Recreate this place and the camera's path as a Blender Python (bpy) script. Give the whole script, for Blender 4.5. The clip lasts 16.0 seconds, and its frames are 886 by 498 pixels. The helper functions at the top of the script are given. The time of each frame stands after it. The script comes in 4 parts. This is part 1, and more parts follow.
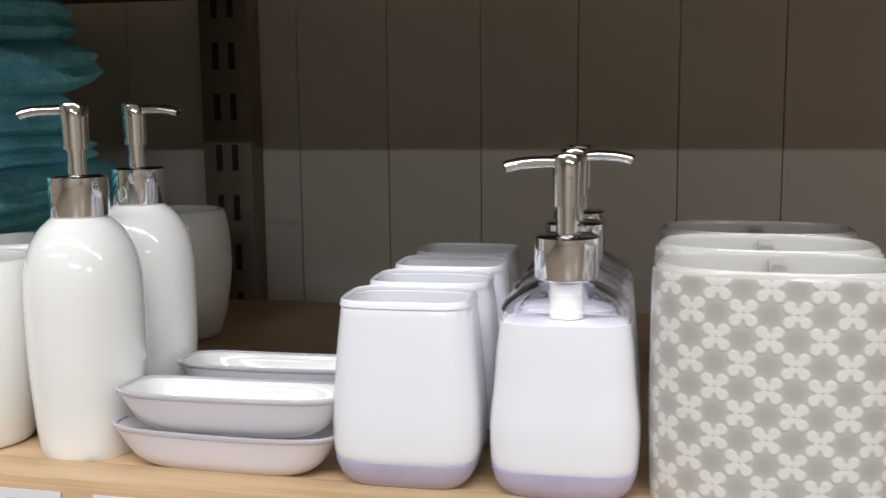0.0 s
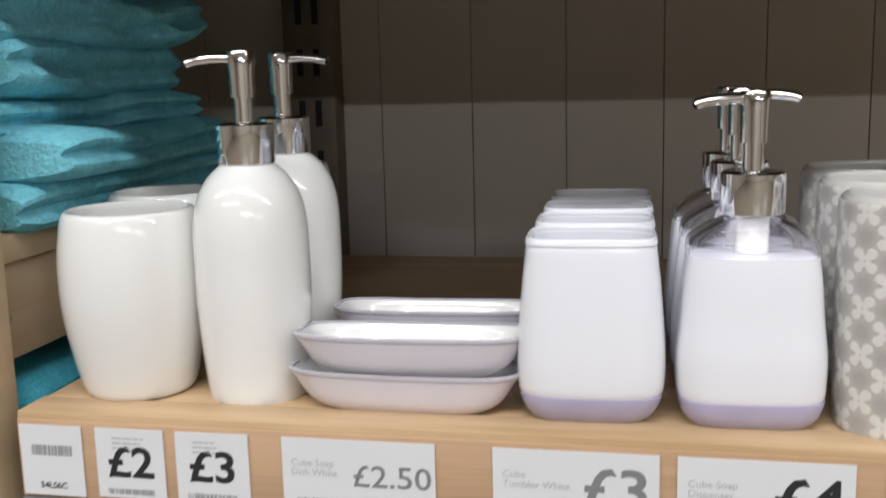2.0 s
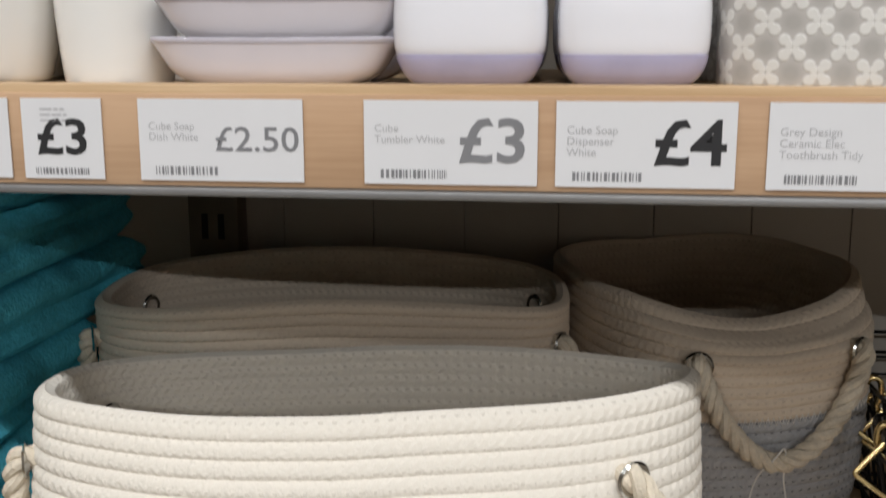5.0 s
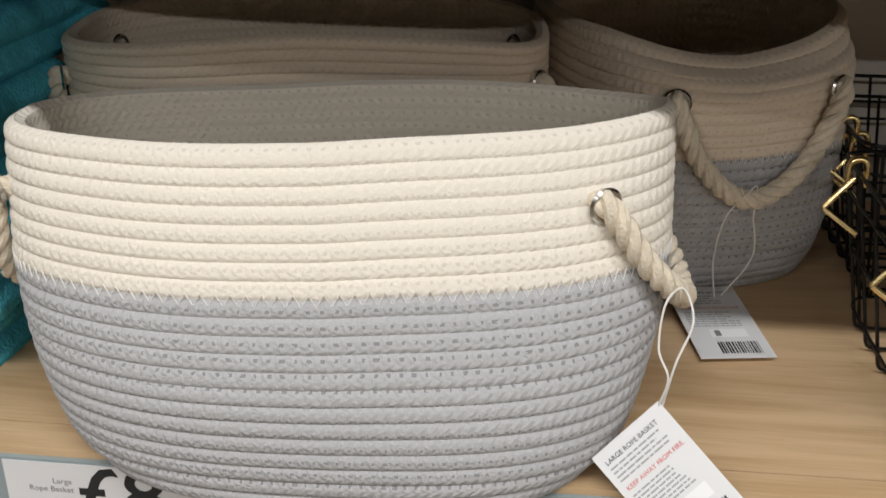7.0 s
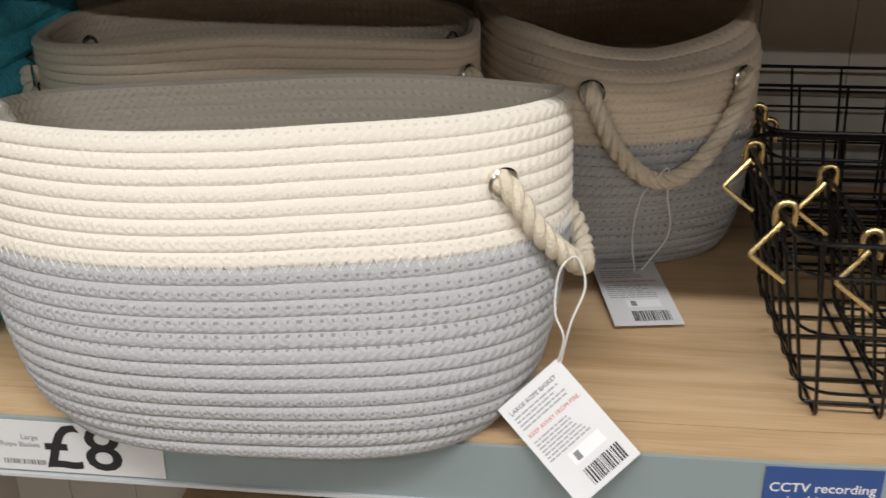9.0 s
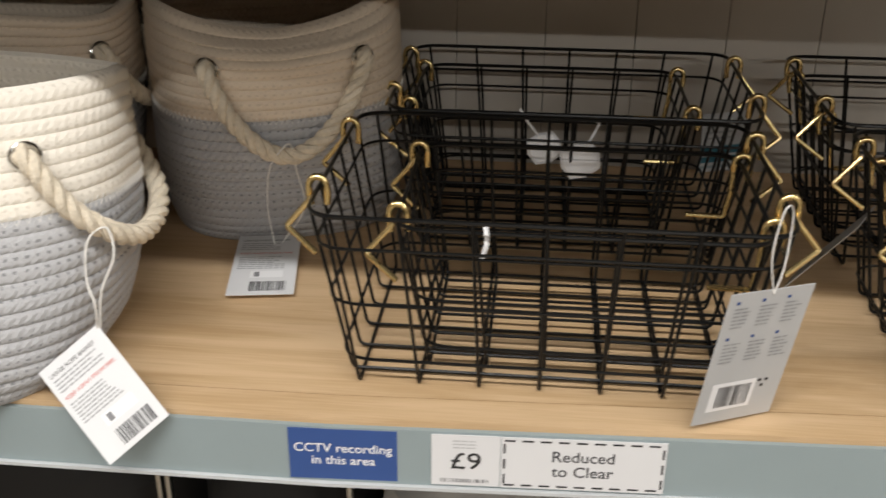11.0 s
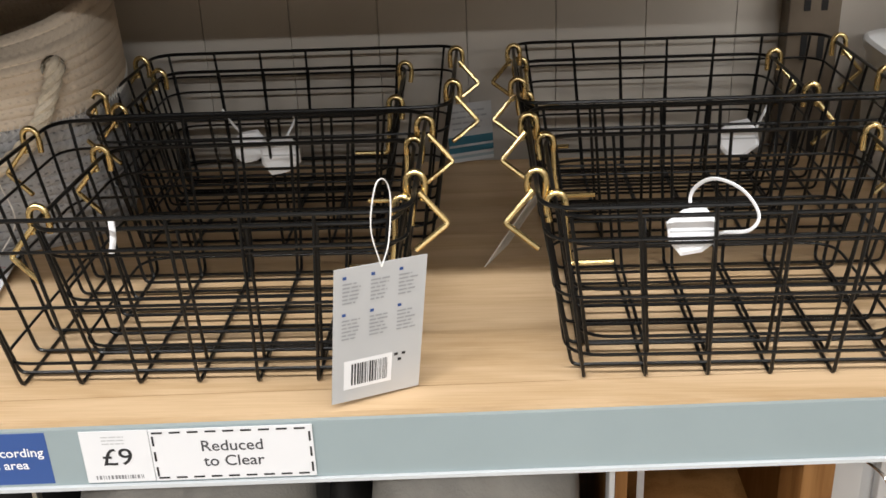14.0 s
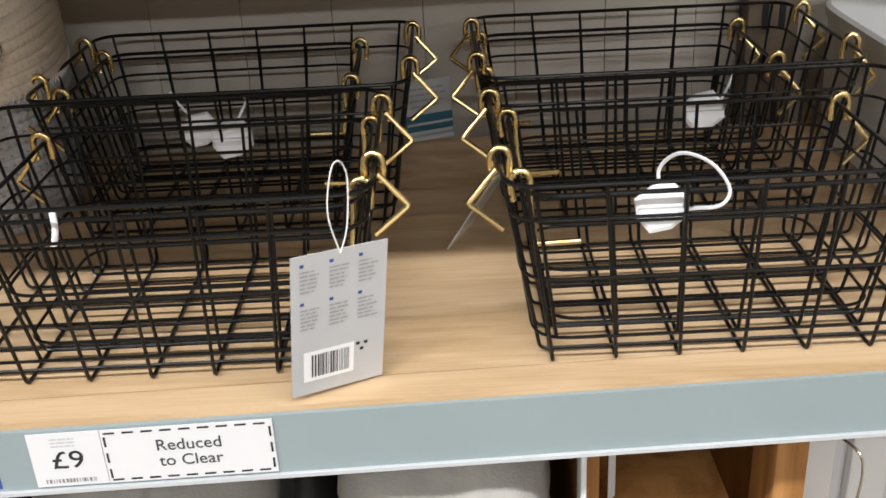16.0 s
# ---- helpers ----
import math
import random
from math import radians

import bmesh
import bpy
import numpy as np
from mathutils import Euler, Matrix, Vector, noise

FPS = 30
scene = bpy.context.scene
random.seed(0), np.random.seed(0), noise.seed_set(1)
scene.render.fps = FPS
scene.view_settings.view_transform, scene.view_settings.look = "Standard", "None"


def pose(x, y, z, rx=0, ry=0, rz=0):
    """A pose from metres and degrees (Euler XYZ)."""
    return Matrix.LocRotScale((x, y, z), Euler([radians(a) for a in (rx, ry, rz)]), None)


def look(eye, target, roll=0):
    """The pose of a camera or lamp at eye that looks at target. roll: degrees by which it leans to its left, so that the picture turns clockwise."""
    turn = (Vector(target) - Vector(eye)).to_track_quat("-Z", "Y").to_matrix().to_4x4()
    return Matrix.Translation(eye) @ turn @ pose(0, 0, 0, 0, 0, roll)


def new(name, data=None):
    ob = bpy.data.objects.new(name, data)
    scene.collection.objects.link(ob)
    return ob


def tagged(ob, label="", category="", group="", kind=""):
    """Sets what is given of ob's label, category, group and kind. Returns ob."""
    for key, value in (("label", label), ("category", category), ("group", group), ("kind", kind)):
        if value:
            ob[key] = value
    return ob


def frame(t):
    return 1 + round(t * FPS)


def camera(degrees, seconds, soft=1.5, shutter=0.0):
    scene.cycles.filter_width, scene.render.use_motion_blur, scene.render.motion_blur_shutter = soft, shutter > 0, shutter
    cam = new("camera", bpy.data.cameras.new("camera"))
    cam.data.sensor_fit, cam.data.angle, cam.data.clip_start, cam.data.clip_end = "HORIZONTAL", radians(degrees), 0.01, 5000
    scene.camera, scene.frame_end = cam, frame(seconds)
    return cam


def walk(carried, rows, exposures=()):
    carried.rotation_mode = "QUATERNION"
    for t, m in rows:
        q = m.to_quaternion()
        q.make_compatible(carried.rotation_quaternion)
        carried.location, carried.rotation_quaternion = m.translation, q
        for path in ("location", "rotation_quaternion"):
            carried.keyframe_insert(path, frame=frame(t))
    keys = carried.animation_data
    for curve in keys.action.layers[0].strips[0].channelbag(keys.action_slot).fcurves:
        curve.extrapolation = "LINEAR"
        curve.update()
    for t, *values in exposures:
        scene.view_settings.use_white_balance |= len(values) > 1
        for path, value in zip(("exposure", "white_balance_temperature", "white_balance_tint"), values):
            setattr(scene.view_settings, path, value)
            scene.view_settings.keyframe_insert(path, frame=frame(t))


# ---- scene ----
cam = camera(47.0, 16.0, 1.5, 0.45)
PATH = [
    (0, (0.179, -0.455, 1.493), (-0.263, 1.476, 1.213), -0.6),
    (0.5, (0.148, -0.434, 1.488), (-0.29, 1.496, 1.202), -0.7),
    (1, (0.122, -0.436, 1.483), (-0.312, 1.495, 1.193), -1.1),
    (1.5, (0.104, -0.46, 1.493), (-0.321, 1.471, 1.192), -1.3),
    (2, (0.079, -0.486, 1.483), (-0.326, 1.442, 1.136), -1.5),
    (2.5, (0.064, -0.513, 1.46), (-0.325, 1.411, 1.076), -1.6),
    (3, (0.067, -0.522, 1.441), (-0.31, 1.403, 1.05), -1.4),
    (3.5, (0.081, -0.517, 1.39), (-0.267, 1.415, 1.007), -1.0),
    (4, (0.098, -0.5, 1.369), (-0.158, 1.446, 0.989), -0.5),
    (4.5, (0.102, -0.488, 1.342), (-0.141, 1.463, 0.98), -0.1),
    (5, (0.099, -0.483, 1.317), (-0.147, 1.464, 0.935), -0.0),
    (5.2, (0.099, -0.481, 1.307), (-0.143, 1.459, 0.884), -0.1),
    (7.3, (0.106, -0.486, 1.29), (-0.087, 1.324, 0.462), 0.4),
    (7.5, (0.124, -0.497, 1.285), (-0.107, 1.324, 0.489), -0.3),
    (8, (0.132, -0.51, 1.288), (-0.103, 1.307, 0.486), -0.7),
    (8.2, (0.139, -0.523, 1.295), (-0.112, 1.29, 0.488), -1.2),
    (10.3, (0.327, -0.555, 1.328), (0.199, 1.251, 0.478), 1.3),
    (10.5, (0.376, -0.556, 1.334), (0.222, 1.242, 0.473), 0.7),
    (11, (0.457, -0.545, 1.319), (0.285, 1.253, 0.46), 0.4),
    (11.5, (0.519, -0.527, 1.328), (0.337, 1.278, 0.485), -0.3),
    (12, (0.577, -0.518, 1.328), (0.42, 1.292, 0.492), -1.0),
    (12.5, (0.618, -0.53, 1.33), (0.477, 1.285, 0.502), -1.5),
    (13, (0.647, -0.548, 1.328), (0.499, 1.27, 0.507), -1.8),
    (13.5, (0.676, -0.553, 1.32), (0.55, 1.27, 0.507), -2.2),
    (14, (0.67, -0.548, 1.298), (0.573, 1.272, 0.475), -2.6),
    (14.5, (0.68, -0.537, 1.296), (0.6, 1.276, 0.456), -2.9),
    (15, (0.682, -0.54, 1.298), (0.618, 1.27, 0.451), -2.9),
    (15.5, (0.687, -0.528, 1.3), (0.639, 1.277, 0.439), -3.2),
    (16, (0.669, -0.523, 1.29), (0.646, 1.28, 0.425), -3.1),
]
walk(cam, [(t, look(eye, target, roll)) for t, eye, target, roll in PATH],
     exposures=[(0, -0.62, 6330, 10), (5.2, -0.72, 6400, 10), (7.3, -0.70, 6650, 10), (8.2, -0.68, 6650, 10), (10.3, -0.43, 6700, 10), (12.0, -0.34, 6950, 10), (13.5, -0.10, 6750, 10), (14.2, 0.12, 6500, 10), (16, 0.10, 6420, 10)])

# ---- light ----
world = bpy.data.worlds.new("world")
scene.world = world
world.use_nodes = True
world.node_tree.nodes["Background"].inputs[0].default_value = (0.55, 0.58, 0.6, 1)
world.node_tree.nodes["Background"].inputs[1].default_value = 0.02


def strip_lamp(x, y, z, length, watts):
    """The glow of one ceiling strip light, parallel to the shelves."""
    lamp = bpy.data.lights.new("strip_light_glow", "AREA")
    lamp.shape, lamp.size, lamp.size_y = "RECTANGLE", length, 0.12
    lamp.energy, lamp.color = watts, (0.965, 0.98, 1.0)
    ob = new("strip_light_glow", lamp)
    ob.matrix_world = pose(x, y, z)
    return ob


LAMPS = [(-2.0, -1.25, 3.05, 42), (0.3, -1.25, 3.05, 68), (2.7, -1.25, 3.05, 46), (-1.4, -2.80, 3.05, 42), (1.4, -5.2, 3.05, 150), (4.9, -5.2, 3.05, 120)]
for lx, ly, lz, watts in LAMPS:
    strip_lamp(lx, ly, lz, 2.0, watts)


# ---- node helpers and materials ----
def material(name, colour, rough=0.5, metal=0.0, vary=0.12, scale=30.0, bump=0.0, bump_scale=200.0, stretch=(1, 1, 1), second=None,
             coat=0.0, transmission=0.0, spec=0.5, sub=0.0):
    m = bpy.data.materials.new(name)
    m.use_nodes = True
    nt = m.node_tree
    b = nt.nodes["Principled BSDF"]
    b.inputs["Roughness"].default_value = rough
    b.inputs["Metallic"].default_value = metal
    b.inputs["Coat Weight"].default_value = coat
    b.inputs["Transmission Weight"].default_value = transmission
    b.inputs["Specular IOR Level"].default_value = spec
    b.inputs["Subsurface Weight"].default_value = sub
    b.inputs["Subsurface Scale"].default_value = 0.01
    tc = nt.nodes.new("ShaderNodeTexCoord")
    mp = nt.nodes.new("ShaderNodeMapping")
    mp.inputs["Scale"].default_value = stretch
    nt.links.new(tc.outputs["Object"], mp.inputs["Vector"])
    n = nt.nodes.new("ShaderNodeTexNoise")
    n.inputs["Scale"].default_value, n.inputs["Detail"].default_value = scale, 5
    nt.links.new(mp.outputs[0], n.inputs["Vector"])
    n2 = nt.nodes.new("ShaderNodeTexNoise")
    n2.inputs["Scale"].default_value, n2.inputs["Detail"].default_value = scale * 0.13, 3
    nt.links.new(mp.outputs[0], n2.inputs["Vector"])
    mean = nt.nodes.new("ShaderNodeMix")
    nt.links.new(n.outputs["Fac"], mean.inputs[2])
    nt.links.new(n2.outputs["Fac"], mean.inputs[3])
    mean.inputs[0].default_value = 0.45
    ramp = nt.nodes.new("ShaderNodeValToRGB")
    ramp.color_ramp.elements[0].position, ramp.color_ramp.elements[1].position = 0.3, 0.7
    lo = second or tuple(c * (1 - vary) for c in colour)
    ramp.color_ramp.elements[0].color = (*lo, 1)
    ramp.color_ramp.elements[1].color = (*[min(1, c * (1 + vary * 0.5)) for c in colour], 1)
    nt.links.new(mean.outputs[0], ramp.inputs[0])
    nt.links.new(ramp.outputs[0], b.inputs["Base Color"])
    if bump:
        nb = nt.nodes.new("ShaderNodeTexNoise")
        nb.inputs["Scale"].default_value, nb.inputs["Detail"].default_value = bump_scale, 4
        nt.links.new(mp.outputs[0], nb.inputs["Vector"])
        bp = nt.nodes.new("ShaderNodeBump")
        bp.inputs["Strength"].default_value, bp.inputs["Distance"].default_value = bump, 0.002
        nt.links.new(nb.outputs["Fac"], bp.inputs["Height"])
        nt.links.new(bp.outputs[0], b.inputs["Normal"])
    return m


def math_node(nt, op, a, b=None, c=None):
    n = nt.nodes.new("ShaderNodeMath")
    n.operation = op
    for i, v in enumerate((a, b, c)):
        if v is None:
            continue
        if isinstance(v, (int, float)):
            n.inputs[i].default_value = v
        else:
            nt.links.new(v, n.inputs[i])
    return n.outputs[0]


def wood(name, light, dark, along="x", rough=0.46):
    """Laminate with long grain, fine pores and a few darker cathedrals."""
    m = bpy.data.materials.new(name)
    m.use_nodes = True
    nt = m.node_tree
    b = nt.nodes["Principled BSDF"]
    tc = nt.nodes.new("ShaderNodeTexCoord")
    mp = nt.nodes.new("ShaderNodeMapping")
    mp.inputs["Scale"].default_value = {"x": (1.1, 9, 9), "y": (9, 1.1, 9), "z": (9, 9, 1.1)}[along]
    nt.links.new(tc.outputs["Object"], mp.inputs["Vector"])
    big = nt.nodes.new("ShaderNodeTexNoise")
    big.inputs["Scale"].default_value, big.inputs["Detail"].default_value, big.inputs["Distortion"].default_value = 3.2, 6, 1.2
    nt.links.new(mp.outputs[0], big.inputs["Vector"])
    mp2 = nt.nodes.new("ShaderNodeMapping")
    mp2.inputs["Scale"].default_value = {"x": (6, 190, 190), "y": (190, 6, 190), "z": (190, 190, 6)}[along]
    nt.links.new(tc.outputs["Object"], mp2.inputs["Vector"])
    fine = nt.nodes.new("ShaderNodeTexNoise")
    fine.inputs["Scale"].default_value, fine.inputs["Detail"].default_value = 3.0, 3
    nt.links.new(mp2.outputs[0], fine.inputs["Vector"])
    mix = math_node(nt, "ADD", math_node(nt, "MULTIPLY", big.outputs["Fac"], 0.72), math_node(nt, "MULTIPLY", fine.outputs["Fac"], 0.28))
    ramp = nt.nodes.new("ShaderNodeValToRGB")
    ramp.color_ramp.elements[0].position, ramp.color_ramp.elements[1].position = 0.37, 0.60
    ramp.color_ramp.elements[0].color, ramp.color_ramp.elements[1].color = (*dark, 1), (*light, 1)
    nt.links.new(mix, ramp.inputs[0])
    nt.links.new(ramp.outputs[0], b.inputs["Base Color"])
    b.inputs["Roughness"].default_value, b.inputs["Specular IOR Level"].default_value = rough, 0.3
    bp = nt.nodes.new("ShaderNodeBump")
    bp.inputs["Strength"].default_value, bp.inputs["Distance"].default_value = 0.12, 0.0006
    nt.links.new(fine.outputs["Fac"], bp.inputs["Height"])
    nt.links.new(bp.outputs[0], b.inputs["Normal"])
    return m


def coil_cloth(name, colour, dark, pitch, relief, holes):
    """Stitched cotton rope: slanted stitches along each coil and small dark needle holes between coils."""
    m = bpy.data.materials.new(name)
    m.use_nodes = True
    nt = m.node_tree
    b = nt.nodes["Principled BSDF"]
    b.inputs["Roughness"].default_value, b.inputs["Specular IOR Level"].default_value = 0.9, 0.15
    uv = nt.nodes.new("ShaderNodeUVMap")
    uv.uv_map = "UVMap"
    sep = nt.nodes.new("ShaderNodeSeparateXYZ")
    nt.links.new(uv.outputs[0], sep.inputs[0])
    u, v = sep.outputs[0], sep.outputs[1]
    row = math_node(nt, "DIVIDE", v, pitch)
    fr = math_node(nt, "FRACT", row)
    up = math_node(nt, "ABSOLUTE", math_node(nt, "SUBTRACT", fr, 0.5))
    noise_n = nt.nodes.new("ShaderNodeTexNoise")
    noise_n.inputs["Scale"].default_value, noise_n.inputs["Detail"].default_value = 330, 4
    nt.links.new(uv.outputs[0], noise_n.inputs["Vector"])
    wob = math_node(nt, "MULTIPLY", noise_n.outputs["Fac"], 0.9)
    slant = math_node(nt, "ADD", math_node(nt, "DIVIDE", u, 0.0070), math_node(nt, "ADD", math_node(nt, "MULTIPLY", up, 0.9), wob))
    st = math_node(nt, "SINE", math_node(nt, "MULTIPLY", slant, 6.2832))
    hole_u = math_node(nt, "GREATER_THAN", math_node(nt, "SINE", math_node(nt, "MULTIPLY", math_node(nt, "ADD", math_node(nt, "DIVIDE", u, 0.0070), wob), 6.2832)), 0.6)
    hole_v = math_node(nt, "LESS_THAN", math_node(nt, "ABSOLUTE", math_node(nt, "SUBTRACT", fr, 0.80)), 0.10)
    hole = math_node(nt, "MULTIPLY", hole_u, hole_v)
    fleck = nt.nodes.new("ShaderNodeTexNoise")
    fleck.inputs["Scale"].default_value, fleck.inputs["Detail"].default_value = 1400, 2
    nt.links.new(uv.outputs[0], fleck.inputs["Vector"])
    shade = math_node(nt, "ADD", math_node(nt, "MULTIPLY", hole, holes), math_node(nt, "MULTIPLY", math_node(nt, "SUBTRACT", fleck.outputs["Fac"], 0.4), 0.7))
    mixc = nt.nodes.new("ShaderNodeMix")
    mixc.data_type = "RGBA"
    mixc.clamp_factor = True
    nt.links.new(shade, mixc.inputs[0])
    mixc.inputs[6].default_value, mixc.inputs[7].default_value = (*colour, 1), (*dark, 1)
    nt.links.new(mixc.outputs[2], b.inputs["Base Color"])
    height = math_node(nt, "ADD", math_node(nt, "MULTIPLY", st, 0.34), math_node(nt, "SUBTRACT", math_node(nt, "MULTIPLY", noise_n.outputs["Fac"], 0.8), math_node(nt, "MULTIPLY", hole, 0.9)))
    bp = nt.nodes.new("ShaderNodeBump")
    bp.inputs["Strength"].default_value, bp.inputs["Distance"].default_value = relief, 0.0018
    nt.links.new(height, bp.inputs["Height"])
    nt.links.new(bp.outputs[0], b.inputs["Normal"])
    return m


def flower_glaze(name):
    """Grey glaze with raised off-white four-petal flowers on a diagonal lattice and darker dots between them."""
    m = bpy.data.materials.new(name)
    m.use_nodes = True
    nt = m.node_tree
    b = nt.nodes["Principled BSDF"]
    b.inputs["Roughness"].default_value = 0.28
    uv = nt.nodes.new("ShaderNodeUVMap")
    uv.uv_map = "UVMap"
    sep = nt.nodes.new("ShaderNodeSeparateXYZ")
    nt.links.new(uv.outputs[0], sep.inputs[0])
    S = 0.0232

    def cell(a, shift):
        return math_node(nt, "ABSOLUTE", math_node(nt, "SUBTRACT", math_node(nt, "FRACT", math_node(nt, "ADD", math_node(nt, "DIVIDE", a, S), shift)), 0.5))

    def dist(px, py, cx, cy):
        dx, dy = math_node(nt, "SUBTRACT", px, cx), math_node(nt, "SUBTRACT", py, cy)
        return math_node(nt, "SQRT", math_node(nt, "ADD", math_node(nt, "MULTIPLY", dx, dx), math_node(nt, "MULTIPLY", dy, dy)))

    def edge(d, r, soft):
        return math_node(nt, "SMOOTH_MIN", 1.0, math_node(nt, "MAXIMUM", 0.0, math_node(nt, "DIVIDE", math_node(nt, "SUBTRACT", r, d), soft)), 0.05)

    mask, dots = None, None
    for shift in (0.0, 0.5):
        px, py = cell(sep.outputs[0], shift), cell(sep.outputs[1], shift)
        e = math_node(nt, "MAXIMUM", edge(dist(px, py, 0.150, 0.150), 0.136, 0.045), edge(dist(px, py, 0.07, 0.07), 0.110, 0.05))
        mask = e if mask is None else math_node(nt, "MAXIMUM", mask, e)
        qx, qy = cell(sep.outputs[0], shift), cell(sep.outputs[1], shift + 0.5)
        d = edge(dist(qx, qy, 0.0, 0.0), 0.27, 0.16)
        dots = d if dots is None else math_node(nt, "MAXIMUM", dots, d)
    under = nt.nodes.new("ShaderNodeMix")
    under.data_type = "RGBA"
    nt.links.new(dots, under.inputs[0])
    under.inputs[6].default_value, under.inputs[7].default_value = (0.50, 0.475, 0.445, 1), (0.41, 0.388, 0.362, 1)
    over = nt.nodes.new("ShaderNodeMix")
    over.data_type = "RGBA"
    nt.links.new(mask, over.inputs[0])
    nt.links.new(under.outputs[2], over.inputs[6])
    over.inputs[7].default_value = (0.70, 0.68, 0.64, 1)
    nt.links.new(over.outputs[2], b.inputs["Base Color"])
    bp = nt.nodes.new("ShaderNodeBump")
    bp.inputs["Strength"].default_value, bp.inputs["Distance"].default_value = 0.35, 0.0010
    nt.links.new(mask, bp.inputs["Height"])
    nt.links.new(bp.outputs[0], b.inputs["Normal"])
    return m


PITCH = 0.0093
M_SHELF = wood("oak_laminate", (0.62, 0.435, 0.26), (0.48, 0.315, 0.165), "x")
M_FASCIA = wood("oak_fascia", (0.56, 0.37, 0.23), (0.46, 0.29, 0.17), "x", 0.45)
M_PANEL = wood("beech_panel", (0.50, 0.36, 0.22), (0.44, 0.31, 0.18), "z", 0.5)
M_SIDE = wood("beech_side", (0.52, 0.39, 0.25), (0.47, 0.34, 0.21), "y", 0.5)
M_PINE = wood("pine", (0.44, 0.22, 0.075), (0.28, 0.125, 0.035), "z", 0.5)
M_STRIP = material("sage_plastic", (0.285, 0.345, 0.357), 0.42, vary=0.06, scale=12)
M_CLEAR = material("clear_plastic_edge", (0.55, 0.57, 0.58), 0.2, vary=0.1, scale=20)
M_STEEL = material("grey_steel_edge", (0.30, 0.30, 0.30), 0.4, 0.5, scale=40)
# Unseen shelf undersides, darkened so little light bounces into the bay below.
M_UNDER = material("darkened_underside", (0.07, 0.05, 0.035), 0.6, vary=0.15, scale=30)
M_POST = material("brown_powder_coat", (0.155, 0.12, 0.085), 0.5, 0.1, scale=60, bump=0.1)
M_SLOT = material("slot_dark", (0.012, 0.011, 0.01), 0.8)
M_TILE = material("taupe_back_panel", (0.50, 0.455, 0.395), 0.5, vary=0.06, scale=9, bump=0.05)
M_JOINT = material("panel_joint", (0.34, 0.31, 0.27), 0.8)
M_CERAMIC = material("white_ceramic", (0.83, 0.82, 0.79), 0.12, vary=0.02, scale=6, coat=0.5)
M_CHROME = material("chrome", (0.86, 0.86, 0.87), 0.06, 1.0, vary=0.03, scale=8)
M_ACRYL = material("white_acrylic_core", (0.82, 0.82, 0.86), 0.2, vary=0.02, scale=6, coat=0.3)
M_LILAC = material("frosted_lilac_acrylic", (0.755, 0.72, 0.775), 0.16, vary=0.08, scale=18, coat=0.7, transmission=0.08)
M_CLEARA = material("clear_acrylic", (0.94, 0.93, 0.97), 0.04, vary=0.01, transmission=1.0)
M_BASE = material("lilac_acrylic_base", (0.66, 0.63, 0.88), 0.08, vary=0.12, scale=60, transmission=0.35, coat=0.8)
M_RIM = material("lilac_acrylic_rim", (0.74, 0.71, 0.79), 0.08, vary=0.1, scale=40, transmission=0.3, coat=0.8)
M_FLOWER = flower_glaze("flower_relief_glaze")
M_GREYC = material("pale_grey_glaze", (0.62, 0.60, 0.56), 0.2, vary=0.04, scale=10, coat=0.3)
M_TOWEL = material("teal_terry", (0.10, 0.52, 0.66), 0.95, vary=0.3, scale=260, bump=1.0, bump_scale=420, spec=0.1)
# Teal terry lightened, as the upper stack stands in more light.
M_TOWEL_LIT = material("teal_terry_lit", (0.25, 0.70, 0.82), 0.95, vary=0.3, scale=260, bump=1.0, bump_scale=420, spec=0.1)
M_CREAM = coil_cloth("cream_cotton_rope", (0.80, 0.745, 0.655), (0.50, 0.44, 0.36), PITCH, 0.38, 0.4)
# Same cream cotton, tinted tan for the warm shade at the back.
M_CREAM_SHADE = coil_cloth("cream_cotton_rope_warm_shade", (0.72, 0.61, 0.485), (0.47, 0.38, 0.29), PITCH, 0.34, 0.4)
M_GREYR = coil_cloth("grey_cotton_rope", (0.475, 0.475, 0.485), (0.20, 0.20, 0.205), PITCH, 0.50, 0.7)
M_ROPE = material("natural_rope", (0.78, 0.69, 0.55), 0.9, vary=0.2, scale=300, bump=0.7, bump_scale=600, spec=0.1)
M_STRING = material("white_string", (0.80, 0.78, 0.74), 0.8, vary=0.1, scale=200)
M_EYELET = material("nickel_eyelet", (0.62, 0.62, 0.60), 0.2, 1.0, scale=30)
M_WIRE = material("black_coated_wire", (0.006, 0.006, 0.006), 0.3, vary=0.2, scale=50, spec=0.3)
M_BRASS = material("polished_brass", (0.93, 0.73, 0.36), 0.24, 1.0, vary=0.1, scale=60)
M_PAPER = material("white_card", (0.72, 0.72, 0.73), 0.55, vary=0.03, scale=12)
M_CARDG = material("grey_card", (0.50, 0.505, 0.51), 0.5, vary=0.05, scale=25)
M_CARDP = material("card_small_print", (0.34, 0.345, 0.355), 0.6)
M_INK = material("black_ink", (0.02, 0.02, 0.022), 0.6)
M_GREYINK = material("grey_ink", (0.22, 0.22, 0.23), 0.6)
M_DARKINK = material("dark_ink", (0.06, 0.06, 0.065), 0.6)
M_PALEINK = material("pale_ink", (0.50, 0.50, 0.51), 0.6)
M_REDINK = material("red_ink", (0.62, 0.10, 0.08), 0.6)
M_NAVY = material("navy_print", (0.035, 0.085, 0.27), 0.45, vary=0.06)
M_BLUEG = material("blue_green_print", (0.03, 0.15, 0.21), 0.45)
M_WHITE = material("white_print", (0.84, 0.84, 0.85), 0.5, vary=0.02)
